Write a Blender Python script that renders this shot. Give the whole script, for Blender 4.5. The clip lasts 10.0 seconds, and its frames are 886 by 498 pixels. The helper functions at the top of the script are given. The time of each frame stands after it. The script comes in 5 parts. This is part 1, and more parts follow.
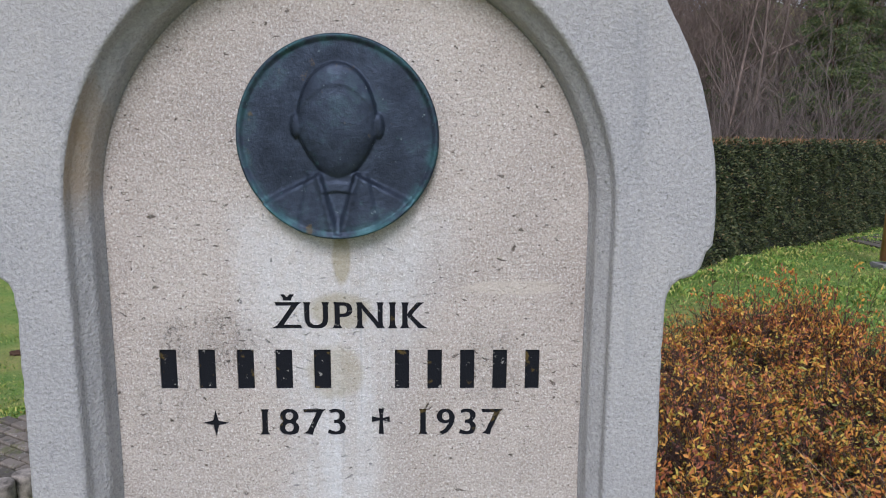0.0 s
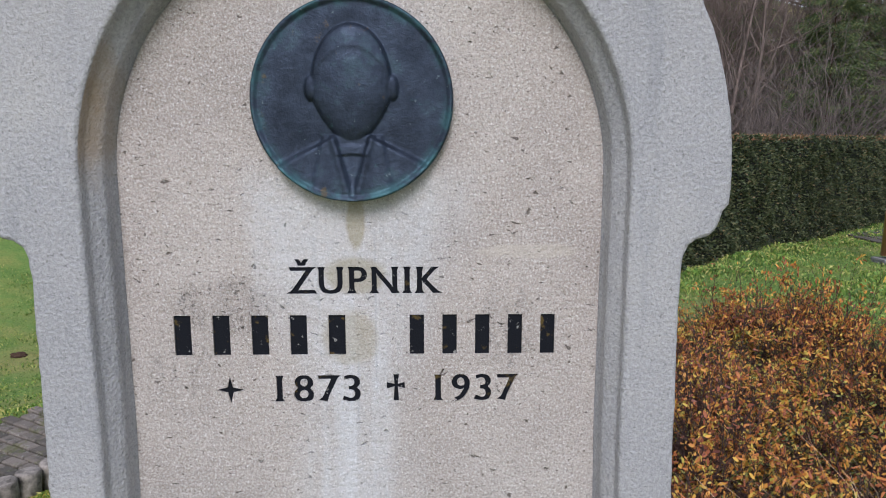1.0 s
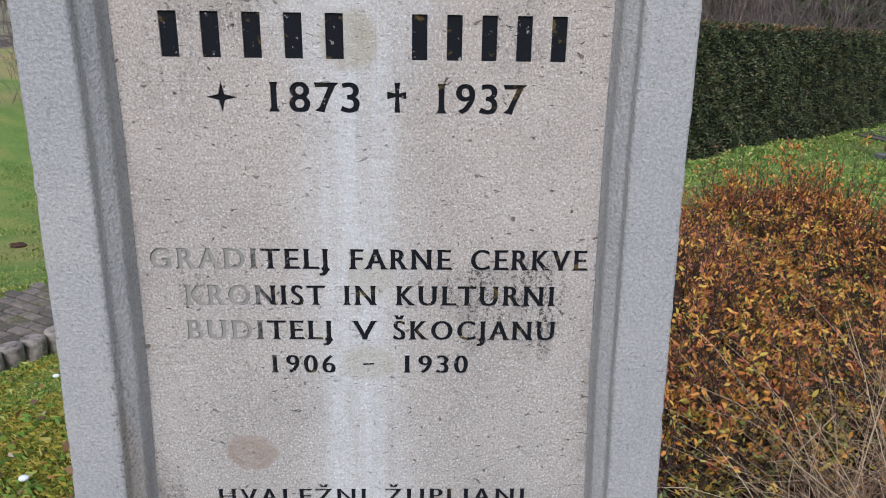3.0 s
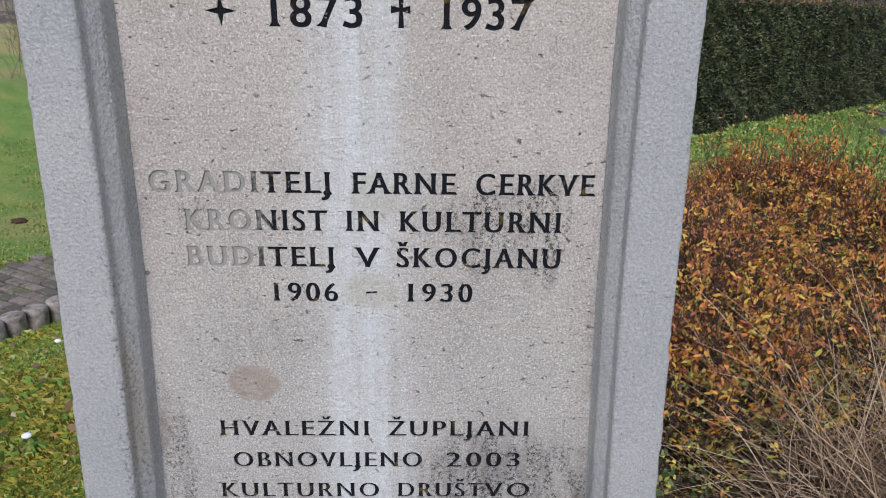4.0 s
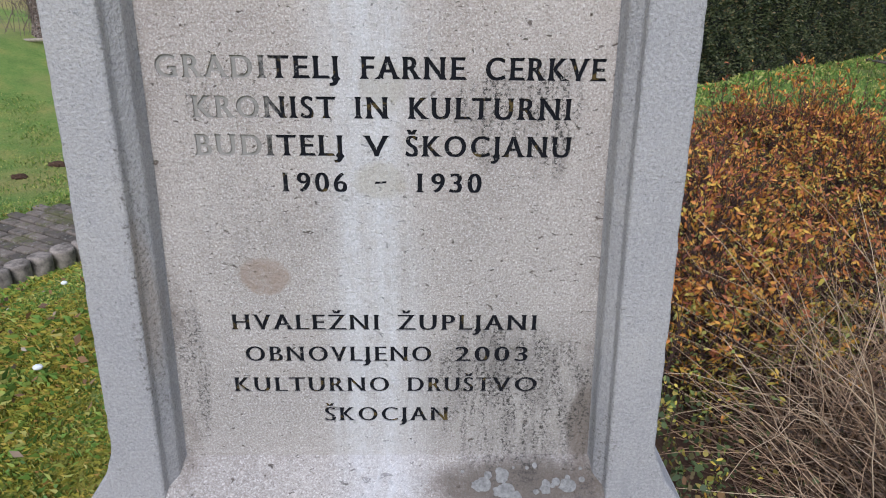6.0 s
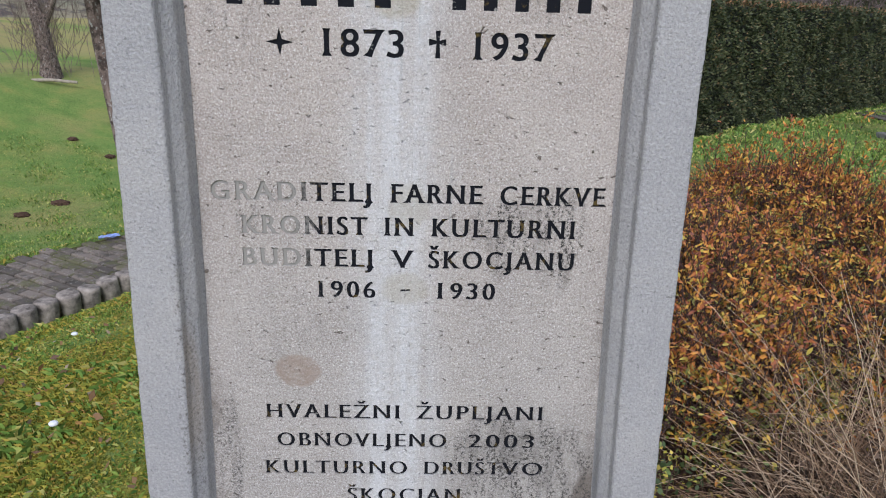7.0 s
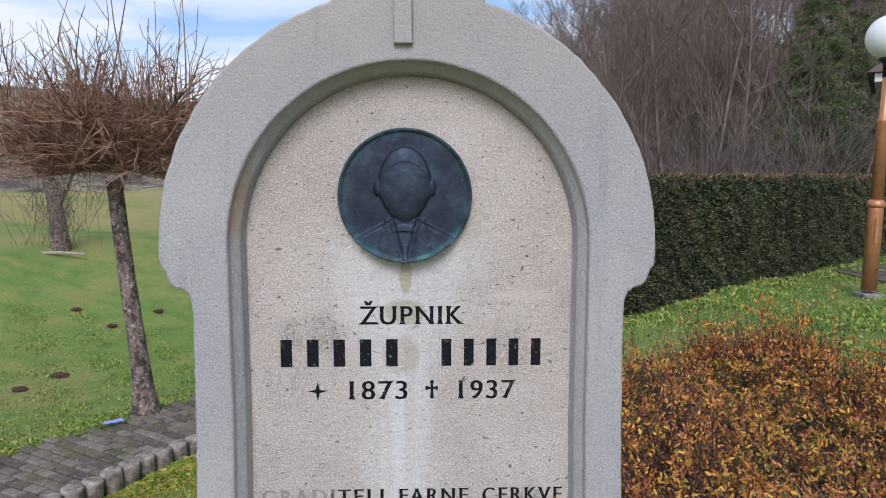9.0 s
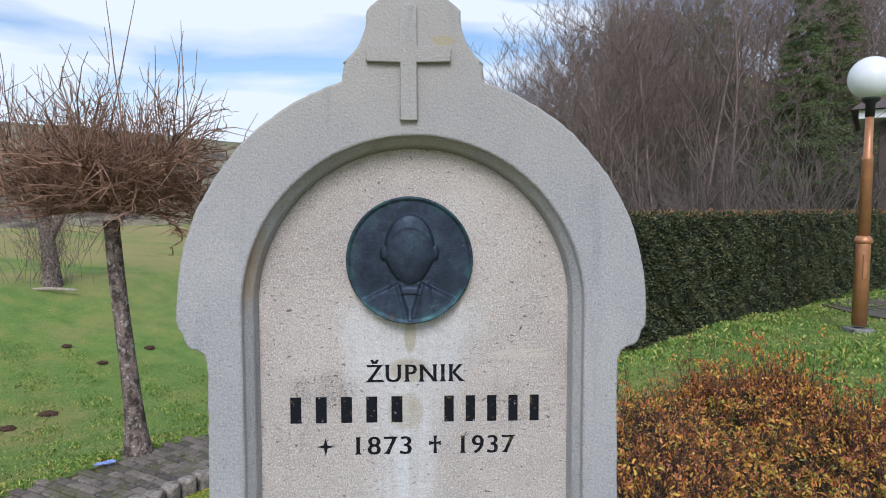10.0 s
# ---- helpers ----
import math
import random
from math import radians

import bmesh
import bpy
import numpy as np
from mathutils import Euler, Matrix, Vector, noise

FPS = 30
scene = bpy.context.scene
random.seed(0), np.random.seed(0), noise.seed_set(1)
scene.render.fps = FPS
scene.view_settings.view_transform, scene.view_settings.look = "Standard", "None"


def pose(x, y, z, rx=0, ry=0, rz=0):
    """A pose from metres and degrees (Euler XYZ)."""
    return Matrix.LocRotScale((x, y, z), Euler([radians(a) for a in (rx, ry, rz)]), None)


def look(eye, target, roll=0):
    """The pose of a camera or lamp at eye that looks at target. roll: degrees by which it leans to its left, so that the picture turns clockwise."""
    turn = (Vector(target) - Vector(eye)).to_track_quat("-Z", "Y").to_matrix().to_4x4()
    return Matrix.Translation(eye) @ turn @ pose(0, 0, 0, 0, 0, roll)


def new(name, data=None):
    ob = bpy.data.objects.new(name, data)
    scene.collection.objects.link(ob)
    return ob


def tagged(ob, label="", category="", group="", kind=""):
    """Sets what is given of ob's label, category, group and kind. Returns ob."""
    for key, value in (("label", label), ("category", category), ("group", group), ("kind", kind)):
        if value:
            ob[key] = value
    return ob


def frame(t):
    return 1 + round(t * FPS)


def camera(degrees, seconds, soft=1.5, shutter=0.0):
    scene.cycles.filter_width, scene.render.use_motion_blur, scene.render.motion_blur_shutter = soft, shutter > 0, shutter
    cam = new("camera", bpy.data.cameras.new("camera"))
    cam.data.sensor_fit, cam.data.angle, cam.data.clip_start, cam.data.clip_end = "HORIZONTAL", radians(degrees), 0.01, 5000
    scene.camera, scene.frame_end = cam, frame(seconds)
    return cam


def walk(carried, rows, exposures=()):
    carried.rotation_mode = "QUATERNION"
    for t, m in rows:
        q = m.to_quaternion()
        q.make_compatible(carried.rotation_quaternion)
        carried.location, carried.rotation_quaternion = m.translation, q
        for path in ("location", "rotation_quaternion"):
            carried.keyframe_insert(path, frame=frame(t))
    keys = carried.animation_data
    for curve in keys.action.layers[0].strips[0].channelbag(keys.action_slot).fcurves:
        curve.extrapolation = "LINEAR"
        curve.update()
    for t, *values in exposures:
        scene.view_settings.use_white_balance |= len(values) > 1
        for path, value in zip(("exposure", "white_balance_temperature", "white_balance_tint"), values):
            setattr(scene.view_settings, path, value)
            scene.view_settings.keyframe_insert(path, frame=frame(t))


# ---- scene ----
cam = camera(66.7, 10.0, soft=1.05)
PATH = [
    (0, (0.084, -0.713, 1.372), (0.126, 1.261, 1.054), 0.4),
    (0.5, (0.073, -0.711, 1.362), (0.117, 1.263, 1.049), 0.5),
    (1, (0.068, -0.717, 1.332), (0.111, 1.258, 1.017), 0.0),
    (1.5, (0.067, -0.725, 1.281), (0.112, 1.241, 0.914), 0.3),
    (2, (0.062, -0.726, 1.228), (0.107, 1.226, 0.795), 0.4),
    (2.5, (0.06, -0.728, 1.168), (0.109, 1.209, 0.675), 0.7),
    (2.7, (0.063, -0.724, 1.145), (0.114, 1.202, 0.607), 0.8),
    (4, (0.06, -0.729, 1.054), (0.108, 1.164, 0.412), 1.0),
    (4.5, (0.058, -0.731, 1.017), (0.104, 1.144, 0.322), 0.9),
    (5, (0.061, -0.735, 0.981), (0.104, 1.129, 0.257), 0.4),
    (5.2, (0.057, -0.733, 0.972), (0.11, 1.122, 0.228), 0.4),
    (6.3, (0.046, -0.776, 0.99), (0.085, 1.074, 0.232), 1.1),
    (6.5, (0.037, -0.791, 1.016), (0.081, 1.065, 0.27), 1.5),
    (7, (0.021, -0.817, 1.091), (0.074, 1.074, 0.442), 1.6),
    (7.5, (0.014, -0.863, 1.169), (0.06, 1.07, 0.658), 1.1),
    (8, (0.01, -0.933, 1.244), (0.064, 1.027, 0.852), 0.5),
    (8.5, (0.013, -0.999, 1.336), (0.069, 0.973, 1.008), 0.9),
    (9, (0.018, -1.056, 1.404), (0.077, 0.931, 1.189), -0.0),
    (9.5, (0.014, -1.093, 1.431), (0.092, 0.9, 1.279), -0.1),
    (10, (0.0, -1.112, 1.456), (0.081, 0.883, 1.34), -0.1),
]
walk(cam, [(t, look(eye, target, roll)) for t, eye, target, roll in PATH], exposures=[(0.0, 0.03, 5940, 14), (7.5, 0.03, 5940, 14), (8.5, 0.07, 5960, 15), (9.0, 0.04, 5970, 15), (9.5, 0.02, 5980, 14), (10.0, 0.05, 5880, 12)])

# world, sun, exposure
SUN_AZ, SUN_EL = radians(186), radians(38)      # from behind the camera
sun_way = Vector((math.sin(SUN_AZ) * math.cos(SUN_EL), math.cos(SUN_AZ) * math.cos(SUN_EL), math.sin(SUN_EL)))
world = bpy.data.worlds.new("sky")
scene.world = world
world.use_nodes = True
wt = world.node_tree
wt.nodes.clear()
w_out = wt.nodes.new("ShaderNodeOutputWorld")
w_bg = wt.nodes.new("ShaderNodeBackground")
w_sky = wt.nodes.new("ShaderNodeTexSky")
w_sky.sky_type, w_sky.sun_disc = "NISHITA", False
w_sky.sun_elevation, w_sky.sun_rotation = SUN_EL, SUN_AZ
w_co = wt.nodes.new("ShaderNodeTexCoord")
w_map = wt.nodes.new("ShaderNodeMapping")
w_map.inputs["Scale"].default_value = (1.0, 1.0, 6.0)
w_noise = wt.nodes.new("ShaderNodeTexNoise")
w_noise.inputs["Scale"].default_value = 1.7
w_noise.inputs["Detail"].default_value = 6
w_noise.inputs["Distortion"].default_value = 0.4
w_ramp = wt.nodes.new("ShaderNodeValToRGB")
w_ramp.color_ramp.elements[0].position = 0.41
w_ramp.color_ramp.elements[1].position = 0.55
w_mix = wt.nodes.new("ShaderNodeMix")
w_mix.data_type = "RGBA"
w_mix.inputs[7].default_value = (6.1, 6.45, 6.9, 1)
wt.links.new(w_co.outputs["Generated"], w_map.inputs["Vector"])
wt.links.new(w_map.outputs["Vector"], w_noise.inputs["Vector"])
wt.links.new(w_noise.outputs["Fac"], w_ramp.inputs["Fac"])
wt.links.new(w_ramp.outputs["Color"], w_mix.inputs[0])
wt.links.new(w_sky.outputs["Color"], w_mix.inputs[6])
wt.links.new(w_mix.outputs[2], w_bg.inputs["Color"])
w_bg.inputs["Strength"].default_value = 0.14
wt.links.new(w_bg.outputs["Background"], w_out.inputs["Surface"])

sun = new("sun", bpy.data.lights.new("sun", "SUN"))
sun.data.energy, sun.data.angle, sun.data.color = 2.2, radians(26), (1.0, 0.97, 0.94)
sun.matrix_world = look(sun_way * 50, (0, 0, 0))


# ---- materials ----
class Shade:
    """A node material with short makers for its nodes."""

    def __init__(self, name, rough=0.8, metal=0.0, spec=0.5):
        self.m = bpy.data.materials.new(name)
        self.m.use_nodes = True
        self.t = self.m.node_tree
        self.b = self.t.nodes["Principled BSDF"]
        self.b.inputs["Roughness"].default_value = rough
        self.b.inputs["Metallic"].default_value = metal
        self.b.inputs["Specular IOR Level"].default_value = spec
        self.co = self.t.nodes.new("ShaderNodeTexCoord").outputs["Object"]

    def put(self, sock, v):
        if isinstance(v, bpy.types.NodeSocket):
            self.t.links.new(v, sock)
        elif isinstance(v, tuple) and len(v) == 3 and sock.type == "RGBA":
            sock.default_value = (*v, 1)
        else:
            sock.default_value = v

    def noise(self, scale, detail=5, rough=0.55, vec=None, dist=0.0):
        n = self.t.nodes.new("ShaderNodeTexNoise")
        self.put(n.inputs["Vector"], vec or self.co)
        n.inputs["Scale"].default_value = scale
        n.inputs["Detail"].default_value = detail
        n.inputs["Roughness"].default_value = rough
        n.inputs["Distortion"].default_value = dist
        return n.outputs["Fac"]

    def cells(self, scale, vec=None, feature="F1"):
        n = self.t.nodes.new("ShaderNodeTexVoronoi")
        n.feature = feature
        self.put(n.inputs["Vector"], vec or self.co)
        n.inputs["Scale"].default_value = scale
        return n.outputs["Distance"]

    def stretch(self, sx, sy, sz, vec=None):
        n = self.t.nodes.new("ShaderNodeMapping")
        n.inputs["Scale"].default_value = (sx, sy, sz)
        self.put(n.inputs["Vector"], vec or self.co)
        return n.outputs["Vector"]

    def ramp(self, fac, *stops):
        n = self.t.nodes.new("ShaderNodeValToRGB")
        e = n.color_ramp.elements
        while len(e) < len(stops):
            e.new(0.5)
        for k, (p, c) in zip(e, stops):
            k.position = p
            k.color = (*c, 1) if isinstance(c, tuple) else (c, c, c, 1)
        self.put(n.inputs["Fac"], fac)
        return n.outputs["Color"]

    def mix(self, fac, a, b, blend="MIX"):
        n = self.t.nodes.new("ShaderNodeMix")
        n.data_type, n.blend_type = "RGBA", blend
        self.put(n.inputs[0], fac), self.put(n.inputs[6], a), self.put(n.inputs[7], b)
        return n.outputs[2]

    def calc(self, op, a, b=0.0):
        n = self.t.nodes.new("ShaderNodeMath")
        n.operation, n.use_clamp = op, False
        self.put(n.inputs[0], a), self.put(n.inputs[1], b)
        return n.outputs[0]

    def step(self, v, a, b, c=0.0, d=1.0):
        n = self.t.nodes.new("ShaderNodeMapRange")
        n.interpolation_type = "SMOOTHSTEP"
        self.put(n.inputs[0], v)
        for k, x in zip((1, 2, 3, 4), (a, b, c, d)):
            n.inputs[k].default_value = x
        return n.outputs[0]

    def xyz(self, vec=None):
        n = self.t.nodes.new("ShaderNodeSeparateXYZ")
        self.put(n.inputs[0], vec or self.co)
        return n.outputs[0], n.outputs[1], n.outputs[2]

    def island(self):
        return self.t.nodes.new("ShaderNodeNewGeometry").outputs["Random Per Island"]

    def chance(self):
        return self.t.nodes.new("ShaderNodeObjectInfo").outputs["Random"]

    def spot(self, x, z, rx, rz, soft=0.4):
        """1 inside an ellipse of the upright plane, 0 outside, with a ragged edge."""
        px, _, pz = self.xyz()
        a = self.calc("POWER", self.calc("DIVIDE", self.calc("SUBTRACT", px, x), rx), 2)
        b = self.calc("POWER", self.calc("DIVIDE", self.calc("SUBTRACT", pz, z), rz), 2)
        d = self.calc("ADD", self.calc("ADD", a, b), self.calc("MULTIPLY", self.calc("SUBTRACT", self.noise(22, 6, 0.65), 0.5), 1.6))
        return self.step(d, 1 - soft, 1 + soft, 1, 0)

    def colour(self, c):
        self.put(self.b.inputs["Base Color"], c)
        return self

    def relief(self, h, strength=0.3, dist=0.01):
        n = self.t.nodes.new("ShaderNodeBump")
        n.inputs["Strength"].default_value, n.inputs["Distance"].default_value = strength, dist
        self.put(n.inputs["Height"], h)
        self.put(self.b.inputs["Normal"], n.outputs["Normal"])
        return self


def stone_frame():
    s = Shade("grey_limestone", 0.88, spec=0.25)
    x, y, z = s.xyz()
    big = s.noise(4.5, 6, 0.6)
    fine = s.noise(260, 3, 0.6)
    c = s.ramp(big, (0.3, (0.312, 0.306, 0.318)), (0.55, (0.380, 0.366, 0.368)), (0.75, (0.440, 0.418, 0.402)))
    c = s.mix(s.calc("MULTIPLY", s.step(s.noise(120, 4, 0.75), 0.56, 0.66), 0.75), c, (0.26, 0.258, 0.262))
    c = s.mix(s.calc("MULTIPLY", s.step(fine, 0.46, 0.60), 0.24), c, (0.64, 0.63, 0.635))
    c = s.mix(s.calc("MULTIPLY", s.step(s.noise(380, 3, 0.75), 0.54, 0.61), 0.46), c, (0.20, 0.20, 0.205))
    # dark pits, warm weathering towards the top, ochre lichen in a few spots
    c = s.mix(s.calc("MULTIPLY", s.step(s.noise(210, 2, 0.5), 0.69, 0.73), 0.6), c, (0.15, 0.145, 0.14))
    c = s.mix(s.calc("MULTIPLY", s.step(s.calc("ADD", z, s.calc("MULTIPLY", big, 0.25)), 1.50, 1.82), 0.6), c, (0.42, 0.38, 0.335))
    c = s.mix(s.calc("MULTIPLY", s.spot(0.045, 1.718, 0.02, 0.008), 0.4), c, (0.42, 0.33, 0.08))
    c = s.mix(s.calc("MULTIPLY", s.spot(0.112, 1.668, 0.010, 0.014), 0.6), c, (0.20, 0.15, 0.11))
    for px, pz, rx, rz, k in ((-0.270, 1.365, 0.014, 0.065, 0.5), (-0.255, 1.41, 0.014, 0.05, 0.35), (-0.283, 0.62, 0.010, 0.10, 0.25)):
        c = s.mix(s.calc("MULTIPLY", s.calc("MULTIPLY", s.spot(px, pz, rx, rz, 0.95), s.step(y, -0.0485, -0.046)), k), c, (0.33, 0.20, 0.07))
    for px, pz, rx, rz in ((-0.286, 0.56, 0.010, 0.14), (-0.280, 0.72, 0.008, 0.10), (0.285, 0.40, 0.012, 0.06)):
        c = s.mix(s.calc("MULTIPLY", s.spot(px, pz, rx, rz), s.calc("MULTIPLY", s.step(s.noise(210, 6, 0.85), 0.53, 0.58), 0.6)), c, (0.10, 0.085, 0.075))
    drip = s.noise(10, 5, 0.6, s.stretch(3, 3, 0.35))
    c = s.mix(s.calc("MULTIPLY", s.step(drip, 0.56, 0.72), 0.35), c, (0.24, 0.245, 0.26))
    s.colour(c)
    h = s.calc("ADD", s.calc("MULTIPLY", fine, 0.8), s.calc("ADD", s.calc("MULTIPLY", s.noise(140, 4, 0.7), 0.5), s.calc("MULTIPLY", s.noise(9, 4), 0.5)))
    return s.relief(h, 0.75, 0.0036).m


def stone_panel(name="beige_limestone"):
    s = Shade(name, 0.9, spec=0.2)
    x, y, z = s.xyz()
    big = s.noise(6, 6, 0.6)
    c = s.ramp(big, (0.30, (0.40, 0.335, 0.300)), (0.52, (0.495, 0.42, 0.375)), (0.74, (0.575, 0.50, 0.45)))
    low = s.step(z, 1.25, 0.45)
    c = s.mix(s.calc("MULTIPLY", low, 0.75), c, s.ramp(big, (0.3, (0.34, 0.318, 0.30)), (0.7, (0.44, 0.41, 0.385))))
    grain = s.noise(390, 5, 0.75)
    c = s.mix(s.calc("MULTIPLY", s.step(grain, 0.46, 0.60), 0.42), c, (0.80, 0.77, 0.74))
    c = s.mix(s.calc("MULTIPLY", s.step(s.noise(340, 5, 0.8), 0.53, 0.59), 0.55), c, (0.19, 0.16, 0.14))
    c = s.mix(s.calc("MULTIPLY", s.step(s.noise(70, 5, 0.7), 0.50, 0.68), 0.25), c, (0.27, 0.215, 0.185))
    # pale shell flecks and the small dark holes of the stone
    c = s.mix(s.calc("MULTIPLY", s.step(s.noise(75, 2, 0.5), 0.70, 0.74), 0.6), c, (0.66, 0.60, 0.56))
    pit = s.calc("MAXIMUM", s.step(s.noise(105, 1.5, 0.5, s.stretch(0.75, 1, 1.25), 0.7), 0.705, 0.735), s.step(s.noise(210, 1.5, 0.5, s.stretch(0.6, 1, 1.4), 0.9), 0.705, 0.735))
    c = s.mix(s.calc("MULTIPLY", pit, 0.8), c, (0.11, 0.085, 0.07))
    # lime washed down from the medallion in streaks
    ragged = s.noise(14, 5, 0.6, s.stretch(2.2, 1, 0.25))
    cone = s.calc("ADD", s.calc("ABSOLUTE", s.calc("ADD", x, 0.016)), s.calc("MULTIPLY", s.calc("SUBTRACT", ragged, 0.5), 0.09))
    wide = s.step(z, 1.02, 1.27, 0.062, 0.125)
    run = s.calc("MULTIPLY", s.step(s.calc("SUBTRACT", cone, wide), -0.055, 0.022, 1, 0), s.step(z, 1.27, 1.33, 1, 0))
    run = s.calc("MULTIPLY", run, s.step(s.noise(60, 4, 0.7), 0.25, 0.62, 0.5, 1))
    thread = s.noise(36, 3, 0.55, s.stretch(1.5, 1, 0.035))
    run = s.calc("MULTIPLY", run, s.calc("MAXIMUM", s.step(thread, 0.36, 0.62, 0.55, 1), s.step(z, 1.08, 1.20)))
    run = s.calc("MULTIPLY", run, s.step(z, 1.06, 1.22, 1.0, 0.72))
    c = s.mix(s.calc("MULTIPLY", run, 0.66), c, (0.72, 0.73, 0.76))
    line = s.noise(40, 3, 0.5, s.stretch(1.6, 1, 0.05))
    c = s.mix(s.calc("MULTIPLY", s.calc("MULTIPLY", s.step(line, 0.61, 0.66), s.step(s.calc("ABSOLUTE", x), 0.03, 0.09, 1, 0)), s.calc("MULTIPLY", s.step(z, 0.45, 0.6), s.step(z, 1.2, 1.27, 0.5, 0))), c, (0.40, 0.40, 0.41))
    c = s.mix(s.calc("MULTIPLY", s.step(s.noise(230, 6, 0.85), 0.56, 0.61), 0.45), c, (0.17, 0.15, 0.135))
    c = s.mix(s.calc("MULTIPLY", s.step(s.noise(360, 4, 0.7), 0.56, 0.62), 0.6), c, (0.86, 0.84, 0.82))
    # ochre stain under the medallion and round the letters below it
    for px, pz, rx, rz, k in ((-0.010, 1.248, 0.010, 0.030, 0.6), (-0.012, 1.190, 0.032, 0.020, 0.5), (-0.018, 1.120, 0.030, 0.03, 0.4), (0.0, 0.865, 0.024, 0.03, 0.25), (-0.005, 0.755, 0.03, 0.022, 0.3)):
        c = s.mix(s.calc("MULTIPLY", s.spot(px, pz, rx, rz), k), c, (0.33, 0.275, 0.15))
    c = s.mix(s.calc("MULTIPLY", s.calc("MULTIPLY", s.spot(-0.150, 0.632, 0.030, 0.026, 0.25), s.step(s.noise(50, 5, 0.7), 0.30, 0.60, 0.45, 1)), 0.8), c, (0.34, 0.262, 0.21))
    c = s.mix(s.calc("MULTIPLY", s.spot(0.175, 1.215, 0.055, 0.008), 0.5), c, (0.60, 0.53, 0.46))
    c = s.mix(s.calc("MULTIPLY", s.spot(0.19, 0.338, 0.13, 0.020, 0.8), 0.85), c, (0.12, 0.095, 0.075))
    c = s.mix(s.calc("MULTIPLY", s.spot(0.262, 0.41, 0.02, 0.06), 0.7), c, (0.15, 0.115, 0.09))
    for px in (-0.268, 0.268):
        c = s.mix(s.calc("MULTIPLY", s.calc("MULTIPLY", s.step(s.calc("ABSOLUTE", s.calc("SUBTRACT", x, px)), 0.002, 0.022, 1, 0), s.step(s.noise(25, 5, 0.7), 0.4, 0.65)), 0.5), c, (0.20, 0.165, 0.14))
    c = s.mix(s.calc("MULTIPLY", s.spot(0.165, 0.455, 0.13, 0.115, 0.9), 0.22), c, (0.19, 0.18, 0.165))
    # black algae in specks, below right and beside the name
    speck = s.calc("MULTIPLY", s.step(s.noise(210, 6, 0.85), 0.50, 0.55), s.step(s.noise(45, 4, 0.7, s.stretch(1.6, 1, 0.35)), 0.40, 0.58))
    streak = s.step(s.noise(30, 4, 0.6, s.stretch(2.0, 1, 0.35)), 0.42, 0.62)
    for px, pz, rx, rz, k in ((0.165, 0.45, 0.10, 0.11, 1.0), (0.150, 0.50, 0.10, 0.06, 1.0), (0.13, 0.842, 0.06, 0.035, 1.0), (0.19, 0.83, 0.035, 0.07, 1.0), (-0.155, 1.155, 0.055, 0.03, 0.65),
                              (-0.20, 1.08, 0.04, 0.05, 0.35), (0.15, 1.13, 0.03, 0.05, 0.45), (-0.25, 0.50, 0.022, 0.10, 0.8), (0.26, 0.42, 0.03, 0.10, 0.8), (-0.17, 0.82, 0.03, 0.07, 0.25), (-0.17, 0.70, 0.06, 0.05, 0.3),
                              (0.205, 0.825, 0.014, 0.06, 0.8), (0.118, 0.825, 0.016, 0.05, 0.8), (0.135, 0.50, 0.02, 0.06, 0.8), (0.185, 0.42, 0.03, 0.08, 0.8), (-0.205, 0.855, 0.016, 0.03, 0.5)):
        c = s.mix(s.calc("MULTIPLY", s.calc("MULTIPLY", s.spot(px, pz, rx, rz, 0.6), s.calc("MAXIMUM", s.calc("MULTIPLY", streak, 0.16), speck)), min(k * 1.15, 0.95)), c, (0.06, 0.056, 0.052))
    s.colour(c)
    h = s.calc("SUBTRACT", s.calc("ADD", s.calc("MULTIPLY", grain, 0.5), s.noise(110, 3, 0.6)), s.calc("MULTIPLY", pit, 1.6))
    return s.relief(h, 0.9, 0.0036).m


def worn_paint():
    """Black letter paint, flaked off to the stone in places; lost on the side where the rain runs."""
    s = Shade("worn_black_paint", 0.8, spec=0.12)
    x, y, z = s.xyz()
    flake = s.noise(130, 5, 0.7)
    lost = s.calc("MULTIPLY", s.step(s.calc("ADD", x, s.calc("MULTIPLY", s.calc("SUBTRACT", flake, 0.5), 0.08)), -0.145, -0.115, 1, 0), s.step(z, 0.92, 0.90, 0, 1))
    lost = s.calc("MULTIPLY", lost, s.step(z, 0.70, 0.72, 0, 1))
    lost = s.calc("MAXIMUM", lost, s.step(flake, 0.635, 0.69))
    dark = s.mix(s.step(s.noise(60, 4), 0.60, 0.68), (0.010, 0.011, 0.015), (0.10, 0.07, 0.025))
    s.colour(s.mix(s.calc("MULTIPLY", lost, 0.9), dark, (0.34, 0.325, 0.30)))
    return s.relief(s.noise(240, 4, 0.7), 0.5, 0.002).m


